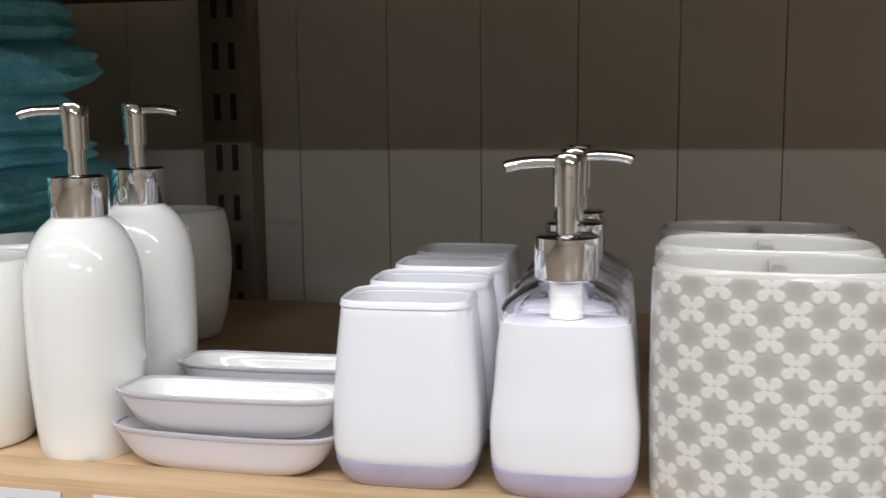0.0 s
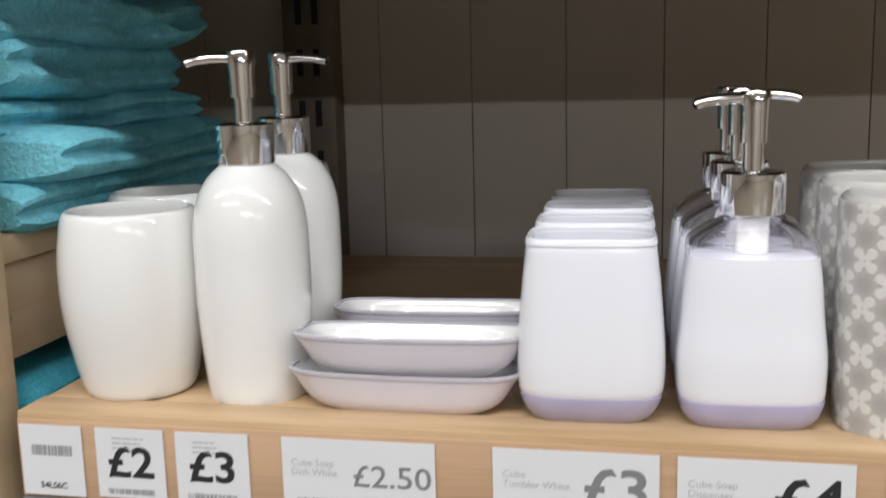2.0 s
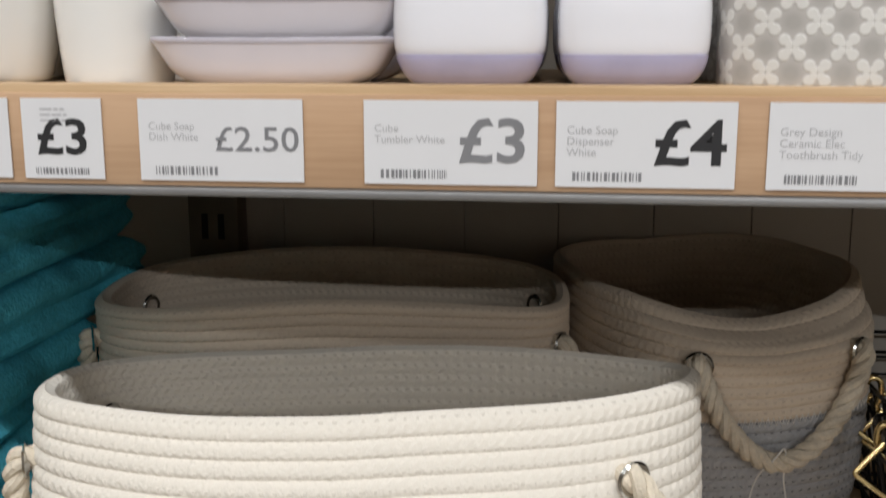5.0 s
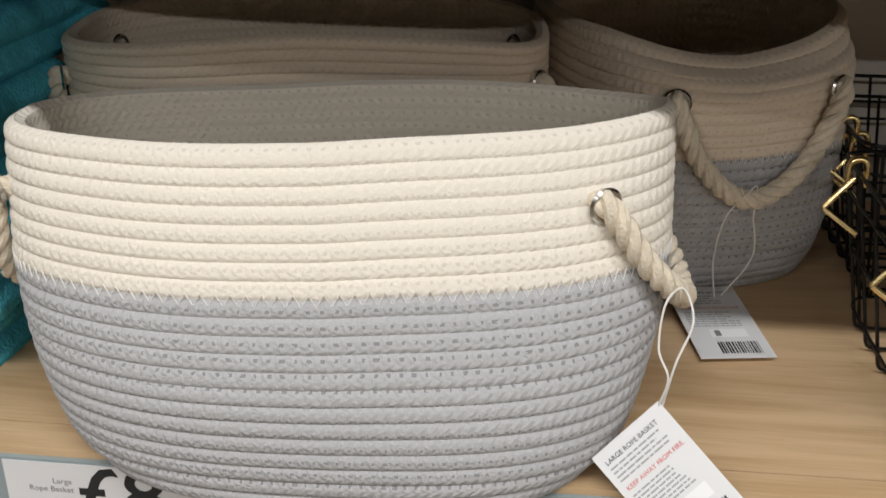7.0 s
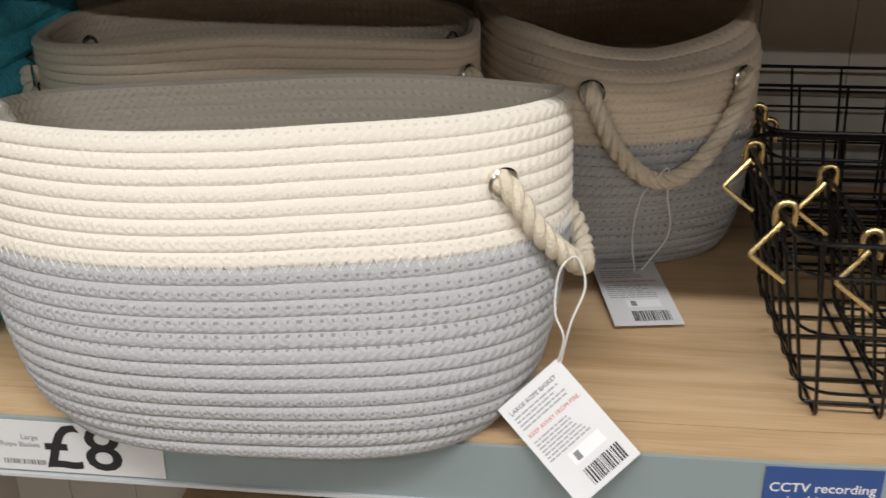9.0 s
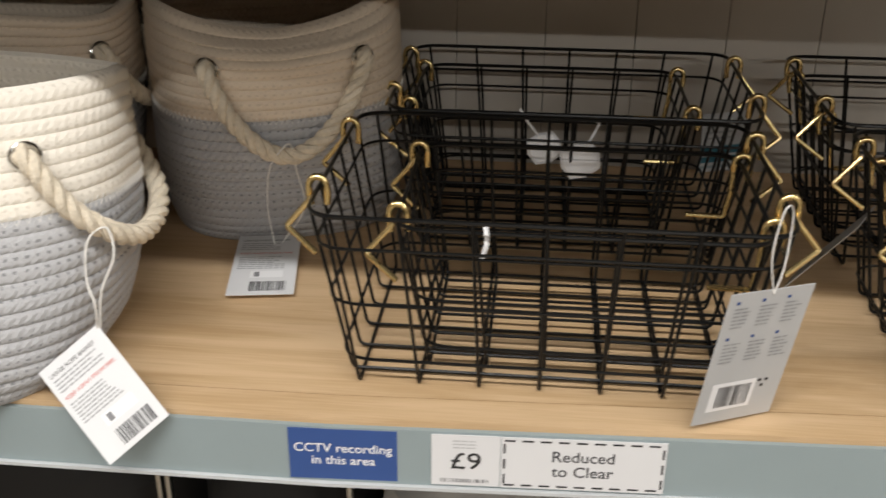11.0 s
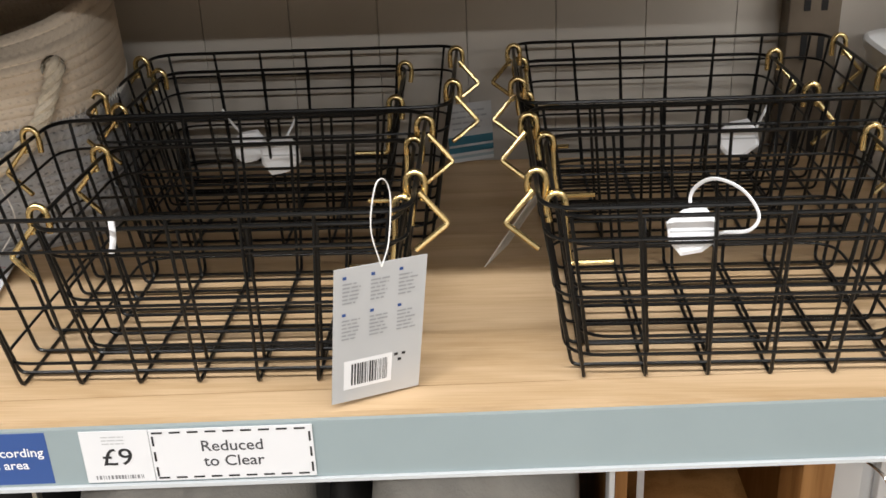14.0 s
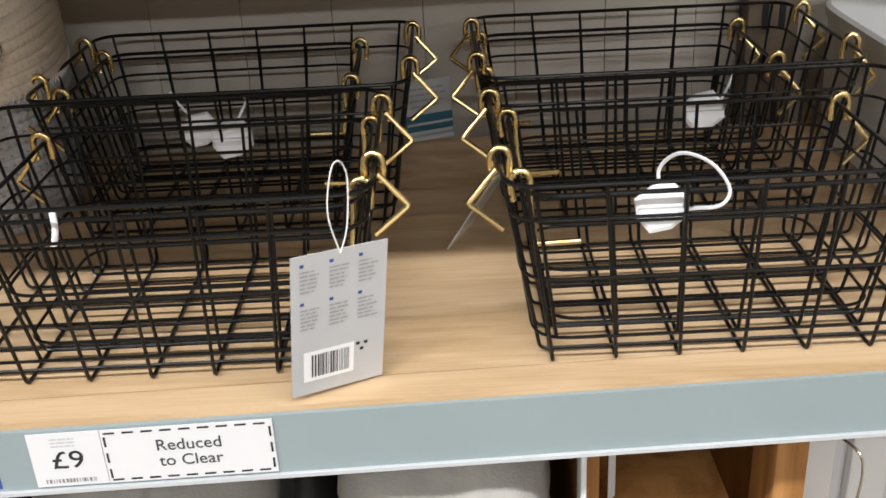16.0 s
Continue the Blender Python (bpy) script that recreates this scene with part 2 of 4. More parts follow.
M_CANVAS = material("grey_canvas", (0.40, 0.385, 0.355), 0.85, vary=0.15, scale=60, bump=0.4, bump_scale=420)
M_WHITEP = material("white_painted_metal", (0.74, 0.75, 0.76), 0.35, vary=0.04)
M_FLOOR = material("shop_vinyl", (0.24, 0.195, 0.145), 0.35, vary=0.12, scale=20)
M_WALLP = material("shop_wall_paint", (0.42, 0.37, 0.31), 0.7, vary=0.05, scale=4)
M_CEIL = material("ceiling_tile", (0.72, 0.72, 0.70), 0.85, vary=0.05, scale=30)
M_GLOW = bpy.data.materials.new("lamp_diffuser")
M_GLOW.use_nodes = True
M_GLOW.node_tree.nodes["Principled BSDF"].inputs["Emission Color"].default_value = (1, 0.96, 0.9, 1)
M_GLOW.node_tree.nodes["Principled BSDF"].inputs["Emission Strength"].default_value = 3.0


# ---- mesh helpers ----
def finish(bm, name, mat, smooth=True):
    me = bpy.data.meshes.new(name)
    bm.normal_update()
    bm.to_mesh(me)
    bm.free()
    me.materials.append(mat)
    if smooth:
        for p in me.polygons:
            p.use_smooth = True
        me.set_sharp_from_angle(angle=radians(40))
    return me


def part(name, bm, mat, parent, label="", at=None, smooth=True):
    ob = new(name, finish(bm, name, mat, smooth))
    ob.parent = parent
    if at is not None:
        ob.matrix_basis = at
    return tagged(ob, label) if label else ob


def thing(name, label, category, at, group="", kind=""):
    ob = new(name)
    ob.empty_display_size = 0.05
    ob.matrix_basis = at
    return tagged(ob, label, category, group, kind)


def solid(name, bm, mat, label, category, at=None, group="", kind="", smooth=True):
    ob = new(name, finish(bm, name, mat, smooth))
    if at is not None:
        ob.matrix_basis = at
    return tagged(ob, label, category, group, kind)


def box(x0, x1, y0, y1, z0, z1, bevel=0.0, segs=2):
    bm = bmesh.new()
    bmesh.ops.create_cube(bm, size=1)
    for v in bm.verts:
        v.co = Vector((x0 + (v.co.x + 0.5) * (x1 - x0), y0 + (v.co.y + 0.5) * (y1 - y0), z0 + (v.co.z + 0.5) * (z1 - z0)))
    if bevel:
        bmesh.ops.bevel(bm, geom=bm.edges[:], offset=bevel, segments=segs, profile=0.5, affect="EDGES")
    return bm


def ring_points(rx, ry, power, segs):
    """Superellipse outline: power 2 is an ellipse, higher is squarer."""
    out = []
    for i in range(segs):
        a = 2 * math.pi * i / segs
        c, s = math.cos(a), math.sin(a)
        r = (abs(c) ** power + abs(s) ** power) ** (-1 / power)
        out.append((rx * r * c, ry * r * s))
    return out


def loft(rows, segs=64, close_bottom=True, close_top=False, shape=None):
    """Rows of (z, rx, ry, power) joined into a skin, with UVs in metres round and along. shape(co, u) may bend points."""
    bm = bmesh.new()
    uvl = bm.loops.layers.uv.new("UVMap")
    rings, vs, us = [], [], []
    for z, rx, ry, power in rows:
        rings.append([bm.verts.new((x, y, z)) for x, y in ring_points(rx, ry, power, segs)])
    big = max(range(len(rows)), key=lambda i: rows[i][1])
    u = [0.0]
    for i in range(segs):
        u.append(u[-1] + (rings[big][(i + 1) % segs].co - rings[big][i].co).length)
    v = [0.0]
    for i in range(1, len(rows)):
        v.append(v[-1] + math.hypot(rows[i][0] - rows[i - 1][0], rows[i][1] - rows[i - 1][1]))
    for k in range(len(rows) - 1):
        for i in range(segs):
            j = (i + 1) % segs
            f = bm.faces.new((rings[k][i], rings[k][j], rings[k + 1][j], rings[k + 1][i]))
            for lp, uv in zip(f.loops, ((u[i], v[k]), (u[i + 1], v[k]), (u[i + 1], v[k + 1]), (u[i], v[k + 1]))):
                lp[uvl].uv = uv
    if close_bottom:
        bm.faces.new(list(reversed(rings[0])))
    if close_top:
        bm.faces.new(rings[-1])
    if shape:
        for vert in bm.verts:
            vert.co = Vector(shape(vert.co))
    return bm


def tube(points, r, closed=False, segs=8, flat=1.0):
    """A round wire along points."""
    bm = bmesh.new()
    pts = [Vector(p) for p in points]
    n = len(pts)
    rings, up = [], None
    for i, p in enumerate(pts):
        a = pts[(i - 1) % n] if closed or i else p
        b = pts[(i + 1) % n] if closed or i < n - 1 else p
        t = (b - a).normalized()
        if up is None:
            up = t.orthogonal().normalized()
        up = (up - t * up.dot(t)).normalized()
        side = t.cross(up)
        rings.append([bm.verts.new(p + (up * math.cos(k * 2 * math.pi / segs) + side * math.sin(k * 2 * math.pi / segs) * flat) * r) for k in range(segs)])
    for i in range(n if closed else n - 1):
        for k in range(segs):
            bm.faces.new((rings[i][k], rings[i][(k + 1) % segs], rings[(i + 1) % n][(k + 1) % segs], rings[(i + 1) % n][k]))
    if not closed:
        bm.faces.new(list(reversed(rings[0])))
        bm.faces.new(rings[-1])
    return bm


def merge(*bms):
    out = bmesh.new()
    for b in bms:
        me = bpy.data.meshes.new("join")
        b.to_mesh(me)
        out.from_mesh(me)
        bpy.data.meshes.remove(me)
        b.free()
    return out


def moved(bm, m):
    bmesh.ops.transform(bm, matrix=m, verts=bm.verts)
    return bm


def bend(points, r, steps=4, closed=False):
    """Rounds the corners of a polyline by r."""
    pts = [Vector(p) for p in points]
    out = []
    n = len(pts)
    for i, p in enumerate(pts):
        if not closed and i in (0, n - 1):
            out.append(p)
            continue
        a, b = pts[i - 1] - p, pts[(i + 1) % n] - p
        d = min(r, a.length * 0.45, b.length * 0.45)
        p0, p1 = p + a.normalized() * d, p + b.normalized() * d
        for k in range(steps + 1):
            s = k / steps
            out.append(p0 * (1 - s) ** 2 + p * 2 * s * (1 - s) + p1 * s ** 2)
    return out


def catmull(points, steps=8):
    pts = [Vector(p) for p in points]
    pts = [pts[0] * 2 - pts[1]] + pts + [pts[-1] * 2 - pts[-2]]
    out = []
    for i in range(1, len(pts) - 2):
        p0, p1, p2, p3 = pts[i - 1:i + 3]
        for k in range(steps):
            t = k / steps
            out.append(0.5 * (2 * p1 + (p2 - p0) * t + (2 * p0 - 5 * p1 + 4 * p2 - p3) * t * t + (3 * p1 - p0 - 3 * p2 + p3) * t ** 3))
    out.append(pts[-2])
    return out


def twisted_rope(points, r, turn=0.03, strands=3):
    """Three strands wound round a path."""
    path = catmull(points, 14)
    pieces, up, run = [], None, 0.0
    offs = [[] for _ in range(strands)]
    for i, p in enumerate(path):
        a, b = path[max(0, i - 1)], path[min(len(path) - 1, i + 1)]
        t = (b - a).normalized()
        if up is None:
            up = t.orthogonal().normalized()
        up = (up - t * up.dot(t)).normalized()
        side = t.cross(up)
        if i:
            run += (p - path[i - 1]).length
        for s in range(strands):
            g = 2 * math.pi * (run / turn + s / strands)
            offs[s].append(p + (up * math.cos(g) + side * math.sin(g)) * r * 0.52)
    return merge(*[tube(o, r * 0.56, segs=8) for o in offs])


def letters(text, size, mat, parent, at, align="LEFT", name="lettering", thick=0.0):
    cu = bpy.data.curves.new(name, "FONT")
    cu.body, cu.size, cu.align_x, cu.align_y, cu.offset = text, size, align, "CENTER", thick
    cu.resolution_u = 3
    ob = bpy.data.objects.new("tmp", cu)
    scene.collection.objects.link(ob)
    me = bpy.data.meshes.new_from_object(ob.evaluated_get(bpy.context.evaluated_depsgraph_get()))
    bpy.data.objects.remove(ob)
    bpy.data.curves.remove(cu)
    me.materials.clear()
    me.materials.append(mat)
    o = new(name, me)
    o.parent = parent
    o.matrix_basis = at
    return o


def bars(rects, name, mat, parent, at):
    """Flat print: rectangles x0, y0, x1, y1 in the plane of the card."""
    bm = bmesh.new()
    for x0, y0, x1, y1 in rects:
        bm.faces.new([bm.verts.new(p) for p in ((x0, y0, 0), (x1, y0, 0), (x1, y1, 0), (x0, y1, 0))])
    return tagged(part(name, bm, mat, parent, at=at, smooth=False), kind="stuff")


def barcode(x0, y0, w, h, seed, n=26):
    rnd = random.Random(seed)
    out, x = [], x0
    while x < x0 + w:
        d = rnd.choice((0.4, 0.8, 1.2)) * w / n
        out.append((x, y0, min(x + d, x0 + w), y0 + h))
        x += d + rnd.choice((0.5, 0.9)) * w / n
    return out


def text_lines(x0, y0, w, rows, gap, h, seed, jag=0.35):
    rnd = random.Random(seed)
    out = []
    for k in range(rows):
        x, end = x0, x0 + w * (1 - rnd.random() * jag)
        while x < end:
            d = min(rnd.uniform(2.0, 6.0) * h, end - x)
            out.append((x, y0 - k * gap, x + d, y0 - k * gap + h))
            x += d + h * 0.7
    return out


# ---- setting ----
U, L, B = 1.300, 0.932, 0.50          # shelf tops: upper, lower, bottom
BACK = 0.525
S = "structure"
solid("floor", box(-4, 7, -7, 0.7, -0.05, 0.0), M_FLOOR, "warm beige vinyl shop floor", "floor", kind=S)
solid("ceiling", box(-4, 7, -7, 0.7, 3.2, 3.25), M_CEIL, "white ceiling of the shop", "ceiling", kind=S)
solid("wall_north", box(-4, 7, 0.60, 0.70, 0.0, 3.2), M_WALLP, "plain wall behind the shelves", "wall", kind=S)
solid("wall_south", box(-4, 7, -7.1, -7.0, 0.0, 3.2), M_WALLP, "plain wall across the aisle", "wall", kind=S)
solid("wall_west", box(-4.1, -4, -7, 0.7, 0.0, 3.2), M_WALLP, "plain wall at the aisle's end", "wall", kind=S)
solid("wall_east", box(7, 7.1, -7, 0.7, 0.0, 3.2), M_WALLP, "plain wall at the aisle's end", "wall", kind=S)


def strip_light(x, y, z):
    t = thing("ceiling_light", "white strip light fixed under the ceiling", "light", pose(x, y, z), "strip lights of the aisle")
    part("housing", box(-1.02, 1.02, -0.09, 0.09, 0.03, 0.15, 0.006), M_WHITEP, t)
    part("diffuser", box(-1.0, 1.0, -0.06, 0.06, 0.012, 0.03, 0.004), M_GLOW, t, "glowing diffuser")


for lx, ly, lz, watts in LAMPS:
    strip_light(lx, ly, lz)

# back panels of the bay: boards with narrow upright joints
STEP, J0 = 0.0935, -0.193
board_mesh = {}


def back_boards(name, label, z0, z1, x0, x1, mat):
    holder = solid(name, box(x0, x1, BACK + 0.006, BACK + 0.02, z0, z1), M_JOINT, label, "wall", kind=S)
    k0, k1 = math.floor((x0 - J0) / STEP), math.ceil((x1 - J0) / STEP)
    for k in range(k0, k1):
        a, b = max(x0, J0 + k * STEP), min(x1, J0 + (k + 1) * STEP)
        if b - a > 0.01:
            key = (name, round(b - a, 4))
            if key not in board_mesh:
                board_mesh[key] = finish(box(0, b - a - 0.0006, 0, 0.008, z0 + 0.0007, z1 - 0.0007, 0.0006, 1), "board", mat)
            o = new("board", board_mesh[key])
            o.parent = holder
            o.matrix_basis = pose(a, BACK, 0)


back_boards("wall_upper_back", "taupe boarded back panel of the upper bay", U - 0.03, 2.2, -0.55, 1.75, M_TILE)
back_boards("wall_lower_back", "taupe boarded back panel of the lower bays", 0.1, U - 0.031, -0.55, 1.75, M_TILE)


def slotted_post(x, at_y, z0, z1, w=0.052):
    t = thing("slotted_post", "brown steel upright post with pairs of slots", "post", pose(x, at_y, 0), "slotted posts")
    part("channel", box(-w / 2, w / 2, -0.03, 0.0, z0, z1, 0.002), M_POST, t)
    z = z0 + 0.03
    while z < z1 - 0.04:
        for dx in (-0.0085, 0.0085):
            part("slot", box(dx - 0.0032, dx + 0.0032, -0.0308, -0.0285, z, z + 0.026), M_SLOT, t, smooth=False)
        z += 0.05
    return t


slotted_post(-0.258, BACK - 0.002, 0.1, 2.2)
slotted_post(0.999, BACK - 0.002, 0.1, 2.2)


def set_back(x):
    """The lower shelf's front edge runs straight, then recedes slightly from the aisle."""
    return -0.002 + 0.038 * max(0.0, x - 0.33)


def edge_bar(x0, x1, yf, yb, z0, z1, line=None, follow=True):
    """A long bar whose front, and back if follow, keeps to the edge line."""
    if line is None:
        return box(x0, x1, yf, yb, z0, z1, 0.0012)
    bm = bmesh.new()
    rows = []
    for x in [x0] + [v for v in (0.33,) if x0 < v < x1] + [x1]:
        d = line(x)
        e = d if follow else 0.0
        rows.append([bm.verts.new(p) for p in ((x, yf + d, z0), (x, yb + e, z0), (x, yb + e, z1), (x, yf + d, z1))])
    for p, q in zip(rows, rows[1:]):
        for k in range(4):
            bm.faces.new((p[k], p[(k + 1) % 4], q[(k + 1) % 4], q[k]))
    bm.faces.new(list(reversed(rows[0])))
    bm.faces.new(rows[-1])
    bmesh.ops.recalc_face_normals(bm, faces=bm.faces[:])
    return bm


def shelf(name, label, x0, x1, z, thick=0.05, line=None):
    t = thing(name, label, "shelf", pose(0, 0, 0))
    part("board", edge_bar(x0, x1, 0.030, BACK - 0.034, z - 0.022, z, line, False), M_SHELF, t)
    part("lip", edge_bar(x0, x1, 0.0005, 0.0275, z - 0.022, z + 0.001, line), M_SHELF, t)
    part("bead", edge_bar(x0, x1, 0.0277, 0.0298, z - 0.02, z - 0.003, line), M_STEEL, t)
    part("underframe", edge_bar(x0, x1, 0.022, BACK - 0.04, z - thick + 0.002, z - 0.0225, line, False), M_UNDER, t, "unseen underside, darkened to deepen the shade below")
    return t


up = shelf("upper_shelf", "oak laminate shelf with a price ticket edge", -0.270, 1.0, U)
part("ticket_edge", box(-0.270, 1.0, -0.0005, 0.012, U - 0.049, U - 0.0035, 0.001), M_FASCIA, up, "wood-print ticket edge")
part("edge_rim", box(-0.270, 1.0, -0.004, 0.016, U - 0.0535, U - 0.0494, 0.0012), M_STEEL, up, "grey metal bottom edge")
low = shelf("lower_shelf", "oak laminate shelf with a sage green ticket strip", -0.285, 1.0, L, line=set_back)
part("ticket_strip", edge_bar(-0.285, 1.75, -0.0035, 0.0, L - 0.0465, L - 0.003, set_back), M_STRIP, low, "sage green plastic ticket strip")
part("strip_rim", edge_bar(-0.285, 1.75, -0.0062, 0.001, L - 0.0495, L - 0.0468, set_back), M_CLEAR, low, "pale lower rim of the strip")
nxt = shelf("next_bay_shelf", "oak laminate shelf of the next bay", 1.002, 1.75, L - 0.001, line=set_back)
bot = shelf("bottom_shelf", "oak laminate shelf near the floor", -0.285, 1.75, B)
top = shelf("top_shelf", "oak laminate shelf above eye height", -0.75, 1.0, 1.645)
part("ticket_edge", box(-0.75, 1.0, -0.0005, 0.012, 1.596, 1.6415, 0.001), M_FASCIA, top)

# side unit with towels: upright at the corner, box shelf with a tall wooden side, its back
t = thing("end_upright", "pale beech upright at the end of the bay", "upright", pose(0, 0, 0))
part("post", box(-0.345, -0.2915, 0.004, 0.031, 0.0, 2.2, 0.0025), M_PANEL, t)
part("edge_band", box(-0.2914, -0.2895, 0.003, 0.0305, 0.0, 2.2, 0.0006), M_SIDE, t, "beech edge band")
side = thing("towel_shelf", "pale beech box shelf holding blue towels", "shelf", pose(0, 0, 0))
part("top_rail", box(-0.72, -0.302, 0.036, 0.49, U + 0.074, U + 0.092, 0.002), M_SIDE, side)
part("side_panel", box(-0.72, -0.306, 0.038, 0.49, U + 0.014, U + 0.0735, 0.001), M_SIDE, side)
part("screw", moved(loft([(0, 0.003, 0.003, 2), (0.001, 0.0025, 0.0025, 2)], 12, False, True), pose(-0.306, 0.052, U + 0.040, 0, 90, 0)), M_STEEL, side)
side2 = thing("towel_shelf", "pale beech box shelf under the lower towels", "shelf", pose(0, 0, 0))
part("top_rail", box(-0.72, -0.302, 0.036, 0.49, 0.902, 0.922, 0.002), M_SIDE, side2)
part("side_panel", box(-0.72, -0.306, 0.038, 0.49, 0.84, 0.9015, 0.001), M_SIDE, side2)
solid("wall_towel_bay", box(-0.75, -0.73, 0.03, 0.50, 0.1, 2.2), M_TILE, "taupe panel behind the towels", "wall", kind=S)


# ---- things on the upper shelf ----
def ceramic_tumbler(x, y, z, label="white glazed ceramic tumbler on the shelf"):
    t = thing("ceramic_tumbler", label, "tumbler", pose(x, y, z), "ceramic tumblers")
    prof = [(0.0, 0.024), (0.0015, 0.0285), (0.010, 0.0315), (0.03, 0.0355), (0.055, 0.0385), (0.08, 0.0385), (0.098, 0.0365), (0.1065, 0.0345),
            (0.1085, 0.0325), (0.1065, 0.0305), (0.09, 0.033), (0.05, 0.034), (0.012, 0.029), (0.006, 0.0)]
    prof = [(a, b * 1.09) for a, b in prof]
    part("body", loft([(z, r, r, 2) for z, r in fine(prof[:9])], 72), M_CERAMIC, t)
    part("inside", loft([(z, r, r, 2) for z, r in fine(prof[8:])], 72, False), M_CERAMIC, t, "glazed white inside")
    return t


def fine(prof, steps=4):
    pts = catmull([(r, 0, z) for z, r in prof], steps)
    return [(p.z, max(p.x, 0.0002)) for p in pts]


def pump(t, z, turn, collar=0.0158, height=0.0225, s=1.0):
    """Chrome pump: collar, stem, head and nozzle; turn is the nozzle's heading in degrees."""
    h = height
    part("collar", loft([(z, collar, collar, 2), (z + 0.0006, collar + 0.0004, collar + 0.0004, 2), (z + h - 0.001, collar + 0.0004, collar + 0.0004, 2), (z + h, collar - 0.0008, collar - 0.0008, 2), (z + h + 0.0004, 0.006, 0.006, 2)], 40, True, True), M_CHROME, t, "chrome collar")
    part("stem", loft([(z + h, 0.0052, 0.0052, 2), (z + h + 0.014 * s, 0.0052, 0.0052, 2), (z + h + 0.0141 * s, 0.0070, 0.0070, 2), (z + h + 0.032 * s, 0.0072, 0.0072, 2)], 28, True, True), M_CHROME, t, "chrome stem")
    zt = z + h + 0.032 * s
    part("head", loft([(zt - 0.004, 0.0072, 0.0072, 2), (zt + 0.006, 0.0078, 0.0078, 2), (zt + 0.0075, 0.007, 0.007, 2), (zt + 0.0078, 0.003, 0.003, 2)], 28, True, True), M_CHROME, t, "chrome head")
    a = radians(turn)
    pts = [Vector((math.cos(a) * d, math.sin(a) * d, zt + 0.0035 + hz)) for d, hz in ((0.003, 0), (0.012, 0.0005), (0.022, 0.0), (0.0285, -0.0012), (0.031, -0.0022))]
    bm = tube(catmull(pts, 5), 0.0030, segs=12, flat=0.9)
    noz = part("nozzle", bm, M_CHROME, t, "chrome nozzle")
    tip, back_p = pts[-1], pts[-2]
    d = (tip - back_p).normalized()
    part("spout_hole", tube([tip + d * 0.0001, tip + d * 0.0004], 0.0019, segs=12), M_SLOT, noz)


def ceramic_dispenser(x, y, z, turn):
    t = thing("soap_dispenser", "white ceramic soap dispenser with a chrome pump", "soap dispenser", pose(x, y, z), "ceramic soap dispensers")
    prof = [(0.0, 0.026), (0.0015, 0.0285), (0.02, 0.0305), (0.05, 0.0325), (0.08, 0.0328), (0.100, 0.0322), (0.115, 0.0292), (0.126, 0.0232), (0.1325, 0.0165), (0.134, 0.0145)]
    part("body", loft([(z, r, r, 2) for z, r in fine(prof)], 72, True, True), M_CERAMIC, t)
    pump(t, 0.134, turn)
    return t


def rounded_rows(prof, power):
    return [(z, r * 0.975, r * 0.72, power) for z, r in prof]


def acrylic_tumbler(x, y, z, rz=0):
    t = thing("acrylic_tumbler", "white square tumbler in clear lilac acrylic", "tumbler", pose(x, y, z, 0, 0, rz), "acrylic tumblers in a row")
    base = fine([(0.0, 0.026), (0.0012, 0.0302), (0.006, 0.0348), (0.0115, 0.0376), (0.0150, 0.0384)], 3)
    part("base", loft(rounded_rows(base, 4.5), 64, True, True), M_BASE, t, "clear lilac base")
    core = fine([(0.0118, 0.0300), (0.0140, 0.0362), (0.0170, 0.0386), (0.024, 0.0394), (0.036, 0.0394), (0.055, 0.0382), (0.075, 0.0364), (0.0935, 0.0342)])
    inner = [(0.0947, 0.0332), (0.094, 0.0322), (0.06, 0.0340), (0.02, 0.0345), (0.018, 0.001)]
    part("body", loft(rounded_rows(core, 4.2) + rounded_rows(inner, 4.2), 64), M_ACRYL, t)
    rim = [(0.0937, 0.0349), (0.0965, 0.0343), (0.0972, 0.0336), (0.0965, 0.0328), (0.0949, 0.0328)]
    part("rim", loft(rounded_rows(rim, 4.2), 64, False), M_ACRYL, t, "clear acrylic rim")
    return t


def acrylic_dispenser(x, y, z, turn, rz=0):
    t = thing("soap_dispenser", "white square soap dispenser in clear acrylic with a chrome pump", "soap dispenser", pose(x, y, z, 0, 0, rz), "acrylic soap dispensers")
    base = fine([(0.0, 0.026), (0.0012, 0.0302), (0.006, 0.0346), (0.0115, 0.0368), (0.0150, 0.0374)], 3)
    part("base", loft(rounded_rows(base, 4.5), 64, True, True), M_BASE, t, "clear lilac base")
    core = fine([(0.0118, 0.0300), (0.0140, 0.0354), (0.0170, 0.0374), (0.026, 0.0380), (0.038, 0.0380), (0.055, 0.0362), (0.075, 0.0345), (0.0880, 0.0328)])
    part("body", loft(rounded_rows(core, 4.2), 64, True, True), M_ACRYL, t)
    sh = fine([(0.0882, 0.0333), (0.0925, 0.0330), (0.0960, 0.0314), (0.1010, 0.0245), (0.1045, 0.0175), (0.1065, 0.0135), (0.1075, 0.0125)], 3)
    shell = sh + [(z - 0.0012, max(r - 0.0016, 0.0095)) for z, r in reversed(sh)]
    glass = part("shoulder", loft(rounded_rows(shell, 4.0), 64, False), M_CLEARA, t, "clear acrylic shoulder")
    glass.visible_shadow = False
    part("neck", loft([(0.0884, 0.0085, 0.0085, 2), (0.1050, 0.0085, 0.0085, 2)], 24, True, True), M_GREYC, t)
    pump(t, 0.1077, turn, 0.0155, 0.0215, 1.0)
    return t


